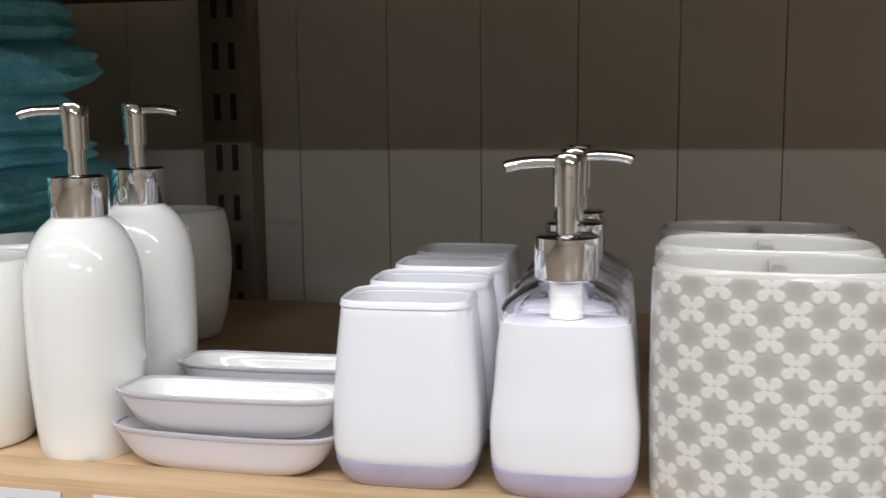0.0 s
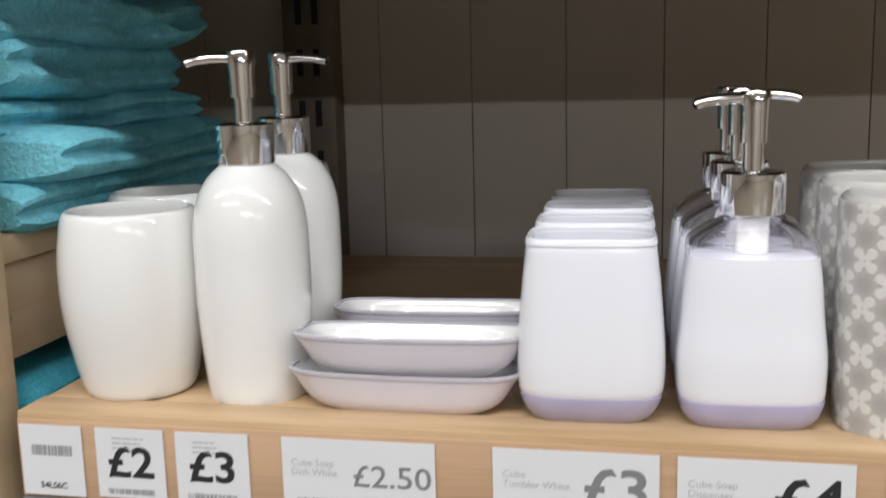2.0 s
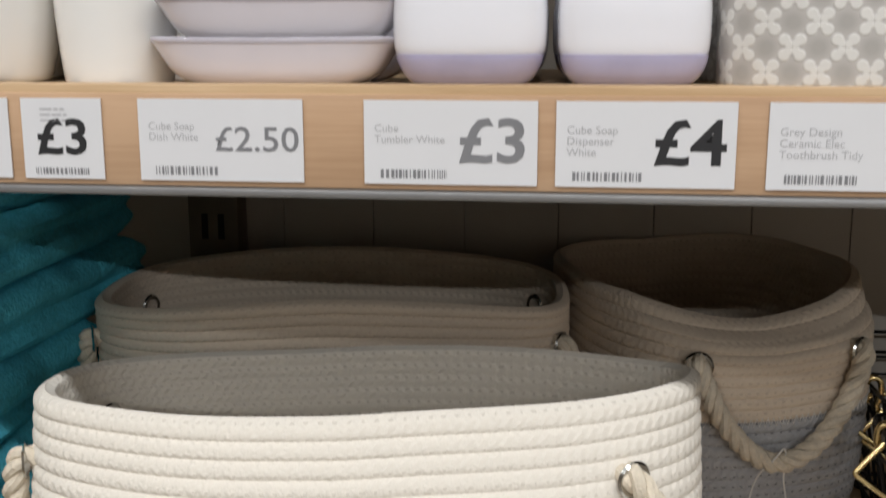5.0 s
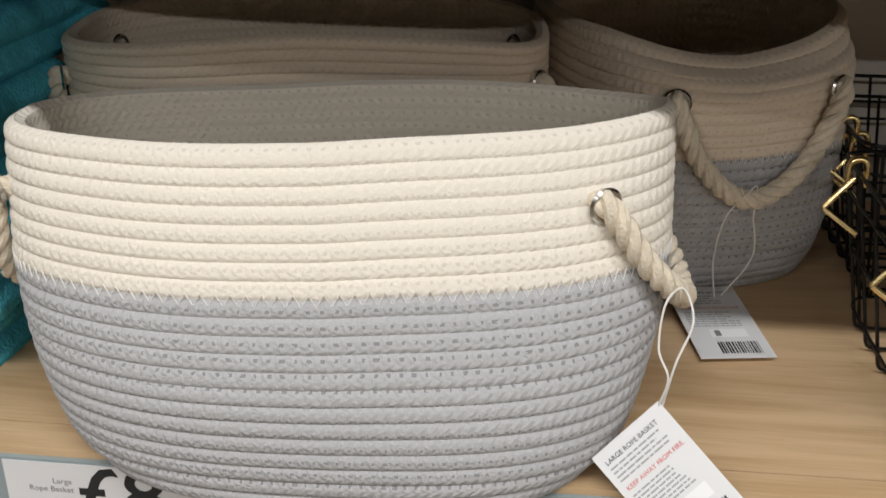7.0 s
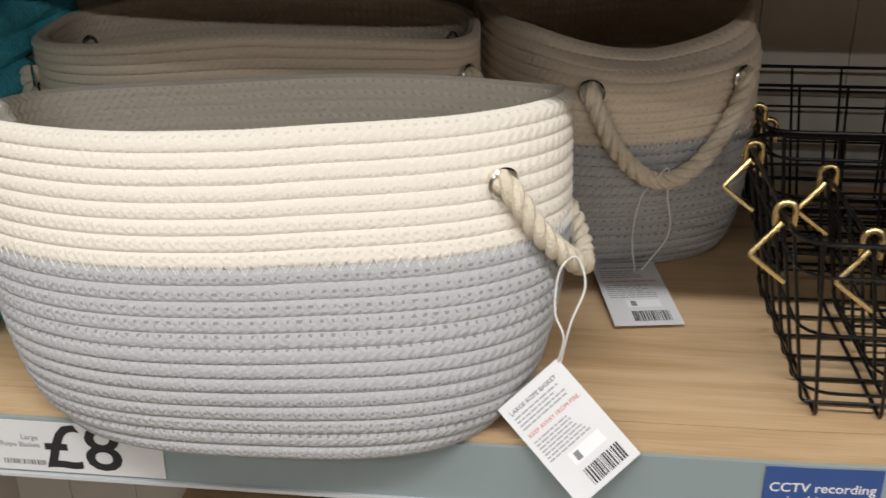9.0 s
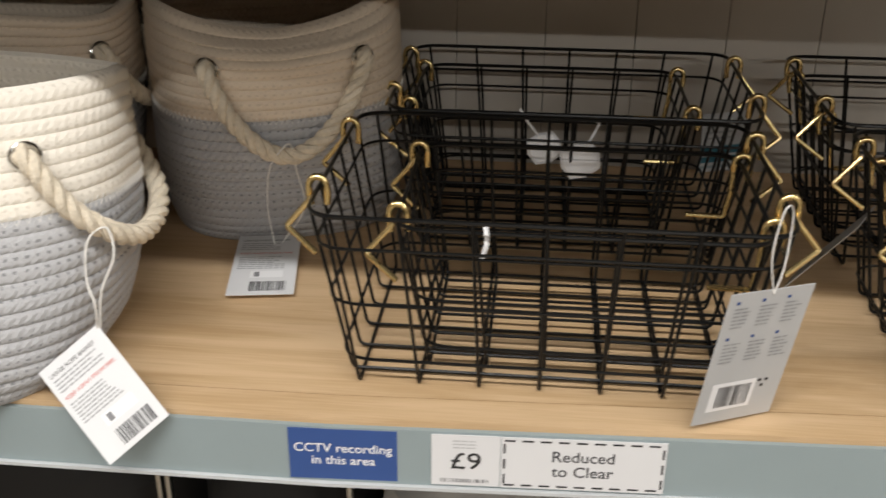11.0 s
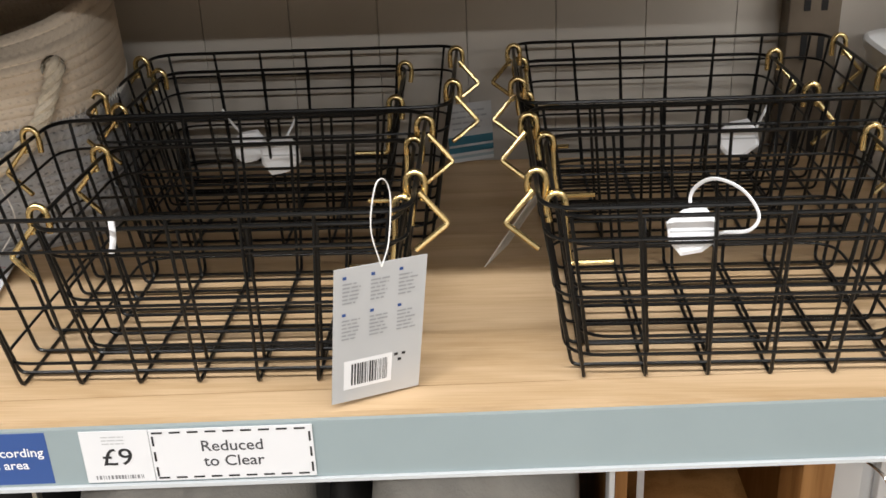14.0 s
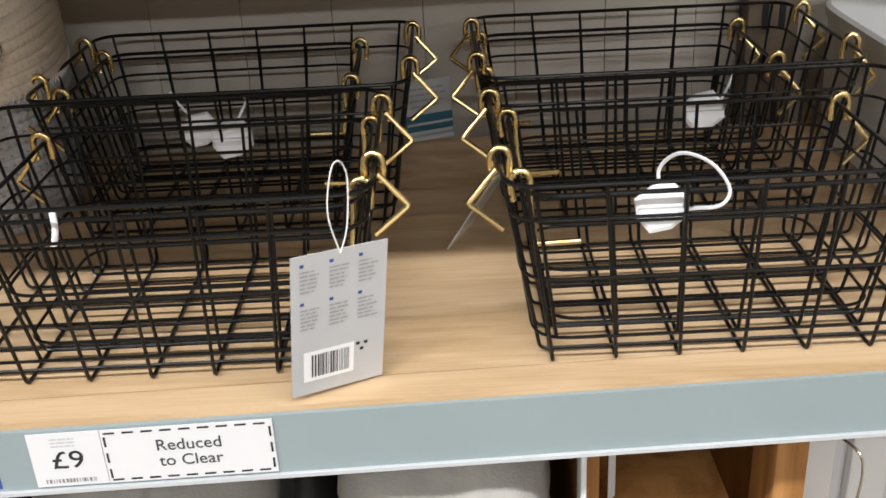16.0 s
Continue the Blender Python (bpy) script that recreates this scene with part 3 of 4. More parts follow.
def soap_dish(x, y, z, rz=0):
    t = thing("soap_dish", "frosted lilac acrylic soap dish with a white inside", "soap dish", pose(x, y, z, 0, 0, rz), "acrylic soap dishes")

    def sag(co):
        lift = 0.0010 * (abs(co.x) / 0.06) ** 2 * (co.z / 0.026)
        return co.x, co.y, co.z + lift - 0.06 * co.y * (co.z / 0.022)
    out = fine([(0.0, 0.038), (0.001, 0.0455), (0.005, 0.0530), (0.010, 0.0575), (0.0155, 0.0612), (0.0195, 0.0640), (0.0207, 0.0645), (0.0206, 0.0636)], 3)
    part("body", loft([(z, r, r * 0.37, 4.2) for z, r in out], 72, shape=sag), M_LILAC, t)
    edge_rows = [(0.0190, 0.0640), (0.0196, 0.0650), (0.0214, 0.0656), (0.0220, 0.0650), (0.0219, 0.0632), (0.0208, 0.0630)]
    part("rim", loft([(z, r, r * 0.37, 4.2) for z, r in edge_rows], 72, False, shape=sag), M_RIM, t, "clear lilac rim")
    ins = fine([(0.0206, 0.0634), (0.0175, 0.0585), (0.013, 0.0540), (0.009, 0.0480), (0.0075, 0.030), (0.0075, 0.001)], 3)
    part("inside", loft([(z, r, r * 0.37, 4.2) for z, r in ins], 72, False, shape=sag), M_CERAMIC, t, "white inside")
    return t


def toothbrush_tidy(x, y, z, rz=0):
    t = thing("toothbrush_tidy", "grey ceramic toothbrush tidy with raised white flowers", "toothbrush holder", pose(x, y, z, 0, 0, rz), "flowered toothbrush tidies")
    h = 0.117
    out = fine([(0.0, 0.053), (0.0015, 0.0562), (0.006, 0.0580), (0.06, 0.0588), (h - 0.008, 0.0584), (h - 0.002, 0.0574)], 6)
    part("body", loft([(z, r, r * 0.60, 2.7) for z, r in out], 96), M_FLOWER, t)
    rim = fine([(h - 0.0022, 0.0572), (h, 0.0562), (h + 0.0004, 0.0548), (h - 0.0015, 0.0534), (h - 0.03, 0.052), (h - 0.05, 0.047), (h - 0.05, 0.001)], 4)
    part("rim", loft([(z, r, r * 0.60, 2.7) for z, r in rim], 96, False), M_GREYC, t, "plain pale glazed rim")
    part("divider", box(-0.004, 0.004, -0.0318, 0.0318, h - 0.045, h - 0.0012, 0.0015), M_GREYC, t)
    return t


ceramic_tumbler(-0.2205, 0.053, U)
ceramic_tumbler(-0.240, 0.140, U)
ceramic_tumbler(-0.229, 0.330, U)
ceramic_dispenser(-0.146, 0.054, U, 190)
ceramic_dispenser(-0.150, 0.126, U, -4)
for yy in (0.044, 0.100, 0.157, 0.214):
    acrylic_tumbler(0.047 - (yy - 0.041) * 0.02, yy, U, 2)
acrylic_dispenser(0.1275, 0.044, U, 196, 2)
acrylic_dispenser(0.1255, 0.102, U, 4, -2)
acrylic_dispenser(0.123, 0.162, U, 100, 3)
for yy, dz in ((0.042, 0), (0.042, 0.0205), (0.112, 0), (0.112, 0.0185)):
    soap_dish(-0.054 + (0.004 if dz else 0), yy, U + dz, 2 if dz else -1)
for yy in (0.043, 0.113, 0.183):
    toothbrush_tidy(0.2275, yy, U, -3)


# ---- towels ----
def towel(x, y, z, wx, wy, thick, seed, rz=0.0, roll=0.0):
    """A folded terry towel: a soft slab whose layers show as uneven grooves along the fold, with a frayed pile."""
    rnd = random.Random(seed)
    sx, sy = 44, 70
    off = Vector((rnd.random() * 9, rnd.random() * 9, rnd.random() * 9))
    bm = bmesh.new()
    rings = []
    for j in range(sy + 1):
        t = j / sy
        e = min(t, 1 - t) * 2
        pinch = 0.62 + 0.38 * (1 - (1 - min(e * 6, 1)) ** 2)
        ring = []
        for i in range(sx):
            a = 2 * math.pi * i / sx
            c, s_ = math.cos(a), math.sin(a)
            r = (abs(c) ** 4 + abs(s_) ** 4) ** -0.25
            px, pz = c * r * wx / 2, s_ * r * thick / 2 * pinch
            q = Vector((px * 0.5, (t - 0.5) * wy, pz)) * 15 + off
            n1, n2, n3 = noise.noise(q * 0.6), noise.noise(q * 1.9), noise.noise(q * 6.0)
            front = 1.0 if c > 0.3 else 0.25
            mid = thick * 0.12 * n1
            groove = 0.009 * math.exp(-(((pz - mid) / (thick * 0.10)) ** 2)) if c > 0.6 else 0.0
            px += (n1 * 0.012 + n2 * 0.003 + n3 * 0.0010 - groove) * front
            pz += n1 * 0.007 + n2 * 0.0018 + n3 * 0.0005
            yy = (t - 0.5) * wy * (1 + 0.05 * noise.noise(Vector((seed * 1.7, pz * 40, 0.3))))
            ring.append(bm.verts.new((px, yy, pz)))
        rings.append(ring)
    for j in range(sy):
        for i in range(sx):
            bm.faces.new((rings[j][i], rings[j][(i + 1) % sx], rings[j + 1][(i + 1) % sx], rings[j + 1][i]))
    bm.faces.new(rings[0])
    bm.faces.new(list(reversed(rings[-1])))
    bmesh.ops.recalc_face_normals(bm, faces=bm.faces[:])
    return solid("towel", bm, M_TOWEL_LIT if z > U else M_TOWEL, "folded teal terry towel of the upper stack, lightened as if lit" if z > U else "folded teal blue terry towel in a stack", "towel", pose(x, y, z, 0, roll, rz), "stacked teal towels")


z = U + 0.092
for k, (th, wy, dx, rz) in enumerate(((0.028, 0.290, 0.020, -3), (0.028, 0.285, 0.030, 2), (0.024, 0.260, 0.004, -3), (0.036, 0.250, 0.000, 2), (0.036, 0.255, 0.010, -2), (0.036, 0.25, -0.004, 1))):
    towel(-0.437 + dx, 0.058 + wy / 2, z + th / 2, 0.28, wy, th * 1.38, 11 + k, rz)
    z += th
z = 0.922
for k, (th, dx, rz) in enumerate(((0.048, 0.045, -4), (0.046, 0.056, 2), (0.048, 0.052, -3), (0.046, 0.048, 3), (0.048, 0.040, -2), (0.046, 0.032, 2), (0.046, 0.020, -2), (0.044, 0.008, 1))):
    wy = 0.20 if k < 4 else 0.29
    towel(-0.447 + dx, 0.055 + wy / 2, z + th / 2, 0.28, wy, th * 1.36, 31 + k, rz)
    z += th


# ---- rope baskets on the lower shelf ----
def rope_basket(name_label, x, y, z, rz, lx, ly, height, cream_rows, grey, squash=None, tilt=(0, 0), rope_out=0.03, handles=(1, -1), spread=0.62, belly=(0.9, 1.0), sag=0.075, cotton=None):
    t = thing("rope_basket", name_label, "basket", pose(x, y, z, tilt[0], tilt[1], rz), "coiled rope baskets")
    rows_n = int(height / PITCH)

    def half(zz):
        """Half length at a height: round foot, swelling flank."""
        f = zz / height
        return 0.835 + 0.165 * (1 - (1 - min(f * 1.5, 1.0)) ** 2.0) - 0.055 * math.exp(-(f / 0.06) ** 2)

    def skin(k0, k1, inset):
        out = []
        for k in range(k0, k1):
            for q in range(6):
                fr = (q + 0.5) / 6 if inset else q / 6
                zz = (k + fr) * PITCH
                bulge = 0.0017 * math.sqrt(max(0.0, 1 - (2 * fr - 1) ** 2)) * (-1 if inset else 1)
                s = half(zz)
                out.append((zz, lx / 2 * s + bulge - (0.008 if inset else 0), ly / 2 * across(zz) + bulge - (0.008 if inset else 0), 2.9))
        return out

    def across(zz):
        """Half width at a height: the belly is wider than the soft rim."""
        f = zz / height
        return belly[0] + (1 - belly[0]) * (1 - (1 - min(f * 3.0, 1.0)) ** 2) - (1 - belly[1]) * max(0.0, (f - 0.33) / 0.67) ** 1.4

    def shape(co):
        f = max(0.0, co.z / height)
        w = 0.006 * noise.noise(Vector((co.x * 9 + lx * 7 + x * 31, co.y * 9, 1.3))) * f
        zz = co.z + 0.008 * f * noise.noise(Vector((co.x * 5 + x * 13, co.y * 5, 4.0)))
        xx, yy = co.x, co.y
        if squash:
            xx, yy, zz = squash(co.x, co.y, zz, f)
        return xx + w, yy + w, zz
    split = rows_n - cream_rows
    sk = half(split * PITCH)
    part("lower_band", loft(skin(0, split, False) + [(split * PITCH, lx / 2 * sk, ly / 2 * across(split * PITCH), 2.9)], 150, True, False, shape), grey, t, "grey lower coils")
    top_rows = skin(split, rows_n, False)
    zt = rows_n * PITCH
    s = half(zt)
    sy = across(zt)
    top_rows += [(zt, lx / 2 * s, ly / 2 * sy, 2.9), (zt + 0.002, lx / 2 * s - 0.004, ly / 2 * sy - 0.004, 2.9)]
    part("upper_band", loft(top_rows, 150, False, False, shape), cotton or M_CREAM, t, "cream upper coils" if cotton is None else "cream upper coils tinted for warm shade")
    inner = list(reversed(skin(1, rows_n, True)))
    inner = [(zt + 0.002, lx / 2 * s - 0.0042, ly / 2 * sy - 0.0042, 2.9)] + inner + [(PITCH * 0.9, lx * 0.30, ly * 0.30, 2.9), (PITCH * 0.9, 0.002, 0.002, 2.9)]
    part("lining", loft(inner, 150, False, False, shape), cotton or M_CREAM, t, "cream inside" if cotton is None else "cream inside tinted for warm shade")
    # zigzag seam where the two colours meet
    zig = []
    outl = ring_points(lx / 2 * sk + 0.0016, ly / 2 * across(split * PITCH) + 0.0016, 2.9, 320)
    for k, (px, py) in enumerate(outl):
        zig.append(shape(Vector((px, py, split * PITCH + (0.0034 if k % 2 else -0.0030)))))
    part("seam_stitching", tube(zig, 0.0005, True, 5), M_STRING, t, "cream zigzag stitching")
    # eyelets and a rope loop at each short end
    ez = zt - 0.037
    for sgn in handles:
        wide = spread if sgn > 0 or len(handles) == 1 else min(spread, 0.5)
        eye = []
        for sy_ in (-1, 1):
            a = math.atan2(sy_ * wide, sgn)
            c, q = math.cos(a), math.sin(a)
            r = (abs(c) ** 2.9 + abs(q) ** 2.9) ** (-1 / 2.9)
            sc = half(ez)
            p = Vector(shape(Vector((lx / 2 * sc * r * c, ly / 2 * across(ez) * r * q, ez))))
            nrm = Vector((c * abs(c) ** 0.9 / lx, q * abs(q) ** 0.9 / ly, 0)).normalized()
            eye.append((p, nrm))
            m = Matrix.Translation(p + nrm * 0.0038) @ nrm.to_track_quat("Z", "Y").to_matrix().to_4x4()
            bm = moved(loft([(0, 0.0085, 0.0085, 2), (0.0016, 0.0105, 0.0105, 2), (0.003, 0.0092, 0.0092, 2), (0.0028, 0.0070, 0.0070, 2), (-0.001, 0.0060, 0.0060, 2)], 32, False), m)
            eo = part("eyelet", bm, M_EYELET, t, "nickel eyelet ring")
            back = Matrix.Translation(p - nrm * 0.0095) @ (-nrm).to_track_quat("Z", "Y").to_matrix().to_4x4()
            part("eyelet_back", moved(loft([(0, 0.0085, 0.0085, 2), (0.0014, 0.0102, 0.0102, 2), (0.0026, 0.0090, 0.0090, 2), (0.0024, 0.0062, 0.0062, 2)], 28, False), back), M_EYELET, eo)
            part("eyelet_hole", moved(loft([(0.0008, 0.0062, 0.0062, 2), (0.001, 0.001, 0.001, 2)], 20, False, True), m), M_SLOT, eo)
        path = [eye[0][0] - eye[0][1] * 0.004]
        for k in range(9):
            f = k / 8
            a = math.atan2((2 * f - 1) * wide, sgn)
            c, q = math.cos(a), math.sin(a)
            r = (abs(c) ** 2.9 + abs(q) ** 2.9) ** (-1 / 2.9)
            drop = sag * math.sin(math.pi * f) ** 0.8
            sc = half(ez - drop)
            p = Vector(shape(Vector((lx / 2 * sc * r * c, ly / 2 * across(ez - drop) * r * q, ez - drop))))
            nrm = Vector((c * abs(c) ** 0.9 / lx, q * abs(q) ** 0.9 / ly, 0)).normalized()
            path.append(p + nrm * (0.009 + rope_out * math.sin(math.pi * f)))
        path.append(eye[1][0] - eye[1][1] * 0.004)
        part("rope_handle", twisted_rope(path, 0.0072, 0.034), M_ROPE, t, "twisted cotton rope handle")
    return t


def front_squash(x, y, z, f):
    """The front basket is pinched towards one end and leans back at the rim."""
    return x - 0.008 * f, y * (1 - 0.42 * f * max(0.0, x / 0.19)) + 0.027 * f, z + 0.008 * f * x / 0.19 - 0.012 * f * max(0.0, y / 0.1)


def end_squash(x, y, z, f):
    """The end facing the aisle is dented inwards above the eyelets."""
    end = max(0.0, -x / 0.14)
    fold = min(1.0, max(0.0, (f - 0.87 - 0.25 * y) / 0.04))
    lean = max(0.0, (f - 0.80) / 0.20)
    out = 0.003 * math.exp(-((f - 0.86 - 0.25 * y) / 0.07) ** 2)
    dip = 0.020 * end * max(0.0, 1 - (y / 0.095) ** 2) * f ** 6
    return x + end * (0.006 * fold + 0.026 * lean - out), y, z + 0.012 * f * max(0.0, -y / 0.1) - dip


def back_squash(x, y, z, f):
    """The rim of the back basket sags at both ends and its front edge rolls over."""
    return x, y - 0.006 * f ** 6 * max(0.0, -y / 0.1), z - 0.014 * f ** 4 * (x / 0.18) ** 2 - 0.006 * f ** 6 * max(0.0, -y / 0.1)


rope_basket("large cream and light grey coiled rope basket", -0.013, 0.068, L, 2, 0.390, 0.225, 0.202, 8, M_GREYR, front_squash, rope_out=0.004, spread=1.0, belly=(0.93, 0.73), sag=0.070)
# Both back baskets are cream cotton with warm shade put into its colour.
rope_basket("shade-tinted cream and grey rope basket standing at the back", -0.084, 0.297, L, 6, 0.368, 0.205, 0.216, 9, M_GREYR, back_squash, belly=(0.93, 0.93), cotton=M_CREAM_SHADE, rope_out=0.004, sag=0.06)
rope_basket("shade-tinted cream and grey rope basket turned end on", 0.209, 0.380, L, 108, 0.285, 0.228, 0.212, 9, M_GREYR, end_squash, handles=(-1,), spread=0.58, rope_out=0.004, belly=(0.9, 0.97), cotton=M_CREAM_SHADE)


# ---- wire baskets ----
def wire_basket(label, x, y, z, lx, ly, h, nx, gap, ny, rings, folded=0):
    """Round-cornered wire basket whose sides lean out; the long wires run down, under and up again in one piece."""
    t = thing("wire_basket", label, "basket", pose(x, y, z), "black wire baskets")
    R = 0.00135
    slope = 0.021 * h / 0.131

    def outline(zz):
        k = (1 - zz / h) * slope
        return lx / 2 - k, ly / 2 - k * 0.7
    for zz in rings:
        a, b = outline(zz)
        r = 0.0016 if zz == rings[0] else 0.00115
        pts = bend([(-a, -b, zz), (a, -b, zz), (a, b, zz), (-a, b, zz)], 0.024, 6, True)
        part("ring_wire", tube(pts, r, True, 8), M_WIRE, t)
    a0, b0 = outline(R)
    at, bt = outline(h)
    for i in range(nx):
        xb = gap * (i - (nx - 1) / 2)
        xt = xb * (at - 0.012) / (a0 - 0.008)
        pts = bend([(xt, -bt, h), (xb, -b0 + 0.001, R), (xb, b0 - 0.001, R), (xt, bt, h)], 0.005, 3)
        part("long_wire", tube(pts, R, False, 6), M_WIRE, t)
    for i in range(ny):
        f = -1 + 2 * (i + 0.5) / ny
        yb, yt = b0 * f, bt * f * 0.99
        pts = bend([(-at, yt, h), (-a0 + 0.002, yb, R * 2.6), (a0 - 0.002, yb, R * 2.6), (at, yt, h)], 0.005, 3)
        part("cross_wire", tube(pts, R, False, 6), M_WIRE, t)
    for sgn in (-1, 1):
        for yy in (-0.061, 0.061):
            part("brass_clip", brass_clip(at * sgn, yy, h, sgn, sgn == folded), M_BRASS, t, "bent brass wire clip")
    return t


def brass_clip(x, y, h, sgn, inward):
    """A thick brass wire arched over the rim, with an arm that hangs outside in a chevron, or inside with its foot folded in."""
    r = 0.0058
    pts = [(x - sgn * r, y + 0.001, h - (0.004 if inward else 0.011)), (x - sgn * r * 1.06, y + 0.0005, h - 0.002)]
    for k in range(9):
        a = math.pi - math.pi * k / 8
        pts.append((x + sgn * r * math.cos(a), y, h + 0.002 + r * math.sin(a) * 1.15))
    pts += [(x + sgn * r * 1.04, y, h - 0.003), (x + sgn * r * 0.8, y - 0.001, h - 0.011)]
    hook = tube(catmull(pts, 2), 0.0024, segs=10)
    arm = bend([(x + sgn * 0.0025, y - 0.0045, h - 0.0035), (x + sgn * 0.021, y - 0.007, h - 0.025), (x - sgn * 0.001, y - 0.018, h - 0.039)], 0.0022, 3)
    if inward:
        arm = bend([(x - sgn * r, y + 0.001, h - 0.004), (x - sgn * 0.0065, y - 0.001, h - 0.022), (x - sgn * 0.0095, y - 0.002, h - 0.041), (x - sgn * 0.038, y - 0.002, h - 0.0405)], 0.0022, 3)
    return merge(hook, tube(arm, 0.0020, segs=8))


RINGS = (0.131, 0.108, 0.066, 0.021)
RINGS2 = (0.110, 0.090, 0.056, 0.018)
for gx, gy, sx, sy, inner in ((0.467, 0.136, 0.490, 0.131, 1), (0.486, 0.359, 0.467, 0.368, 1), (0.853, 0.134, 0.834, 0.131, -1), (0.848, 0.360, 0.823, 0.370, -1)):
    wire_basket("black wire basket with brass clips on the shelf", gx, gy, L, 0.307, 0.214, 0.131, 7, 0.0412, 6, RINGS)
    wire_basket("small black wire basket inside a larger one", sx, sy, L + 0.006, 0.244, 0.166, 0.110, 6, 0.0400, 5, RINGS2, folded=inner)


# ---- tickets ----
def ticket(x0, x1, z0, z1, y, label, price="", psize=0.02, px=0.5, ink=None, turn=0.0, name="price_ticket", mat=None, pz=0.5):
    w, h = x1 - x0, z1 - z0
    t = thing(name, label, "price ticket" if name == "price_ticket" else "sign", pose(x0, y, z1, 90, 0, turn), "tickets along the shelf edges")
    part("card", box(0, w, -h, 0, 0, 0.0007), mat or M_PAPER, t, smooth=False)
    if price:
        letters(price, psize, ink or M_INK, t, pose(w * px, -h * pz, 0.0009) @ Matrix.Diagonal((1.13 if psize > 0.015 else 1.0, 1, 1, 1)), "CENTER", "price", 0.0005 if psize > 0.02 else 0.0001)
    return t


F = 0.0010
ink_at = pose(0, 0, 0.0009)
t = ticket(-0.268, -0.230, 1.253, 1.294, -F, "white shelf ticket with a barcode and code", "54L06C", 0.0052, 0.5, pz=0.86)
bars(barcode(0.007, -0.0175, 0.025, 0.006, 3), "barcode", M_GREYINK, t, ink_at)
for x0, x1, p, sd in ((-0.2215, -0.181, "£2", 1), (-0.174, -0.132, "£3", 2)):
    t = ticket(x0, x1, 1.254, 1.294, -F, "white price ticket with bold black price", p, 0.0245, 0.5, pz=0.50)
    bars(text_lines(0.010, -0.006, 0.020, 3, 0.0028, 0.0011, sd), "small_print", M_PALEINK, t, ink_at)
    bars(barcode(0.006, -0.0378, 0.028, 0.0032, sd), "barcode", M_GREYINK, t, ink_at)
for x0, x1, p, ps, lines, ink, sd in ((-0.113, -0.030, "£2.50", 0.0170, ("Cube Soap", "Dish White"), M_GREYINK, 4), (0.0, 0.083, "£3", 0.0295, ("Cube", "Tumbler White"), M_GREYINK, 5),
                                      (0.0915, 0.174, "£4", 0.0295, ("Cube Soap", "Dispenser", "White"), M_INK, 6), (0.188, 0.271, "", 0.02, ("Grey Design", "Ceramic Elec", "Toothbrush Tidy"), M_INK, 7)):
    t = ticket(x0, x1, 1.254, 1.294, -F, "wide white price ticket with a price" if p else "wide white price ticket for a toothbrush tidy", p, ps, 0.745 if ps > 0.02 else 0.72, ink, pz=0.5)
    for k, s in enumerate(lines):
        letters(s, 0.0054, M_PALEINK, t, pose(0.005, -0.0135 - 0.0052 * k, 0.0009), "LEFT", "product_name")
    bars(barcode(0.008, -0.0372, 0.032, 0.0042, sd), "barcode", M_GREYINK, t, ink_at)

BEND = math.degrees(math.atan(0.038))
zt, lz = L - 0.0045, 0.040


def on_strip(x):
    return set_back(x) - 0.0040


t = ticket(-0.215, -0.086, zt - lz, zt, on_strip(0), "wide white ticket with a bold black price", "£8", 0.050, 0.56, pz=0.52)
letters("Large", 0.0056, M_GREYINK, t, pose(0.030, -0.0130, 0.0009), "LEFT", "product_name")
letters("Rope Basket", 0.0056, M_GREYINK, t, pose(0.0145, -0.0190, 0.0009), "LEFT", "product_name")
bars(barcode(0.015, -0.035, 0.03, 0.004, 9), "barcode", M_GREYINK, t, ink_at)
t = ticket(0.304, 0.376, zt - lz, zt, on_strip(0.33), "navy blue notice with white words", "CCTV recording\nin this area", 0.0096, 0.5, M_WHITE, BEND, "notice", M_NAVY, 0.5)
t = ticket(0.3985, 0.4435, zt - lz, zt, on_strip(0.3985), "white price ticket with a small black price", "£9", 0.0185, 0.5, turn=BEND, pz=0.52)
bars(text_lines(0.014, -0.005, 0.018, 3, 0.0026, 0.001, 12), "small_print", M_PALEINK, t, ink_at)
bars(barcode(0.006, -0.0375, 0.032, 0.003, 12), "barcode", M_GREYINK, t, ink_at)
t = ticket(0.444, 0.5505, zt - lz, zt, on_strip(0.444) - 0.0002, "white ticket with a dashed black border", "Reduced\nto Clear", 0.0118, 0.5, M_DARKINK, BEND, pz=0.5)
dash = []
for k in range(9):
    a = 0.002 + k * 0.0116
    dash += [(a, -0.0032, a + 0.0072, -0.0018), (a, -lz + 0.0016, a + 0.0072, -lz + 0.0030)]
for k in range(3):
    b_ = -0.0050 - k * 0.0120
    dash += [(0.0014, b_ - 0.0075, 0.0028, b_), (0.1038, b_ - 0.0075, 0.1052, b_)]
bars(dash, "dashed_border", M_INK, t, ink_at)


# ---- hang tags ----
def axes(origin, along, up):
    """A pose whose x runs along and whose y runs up, as near as they allow."""
    ax = Vector(along).normalized()
    n = ax.cross(Vector(up)).normalized()
    ay = n.cross(ax)
    m = Matrix((ax, ay, n)).transposed().to_4x4()
    return Matrix.Translation(origin) @ m


def hang_tag(name_label, at, w, h, mat):
    t = thing("hang_tag", name_label, "tag", at, "hang tags")
    part("card", box(-w / 2, w / 2, -h, 0, -0.0003, 0.0003), mat, t, smooth=False)
    on = pose(0, 0, 0.0006)
    return t, on


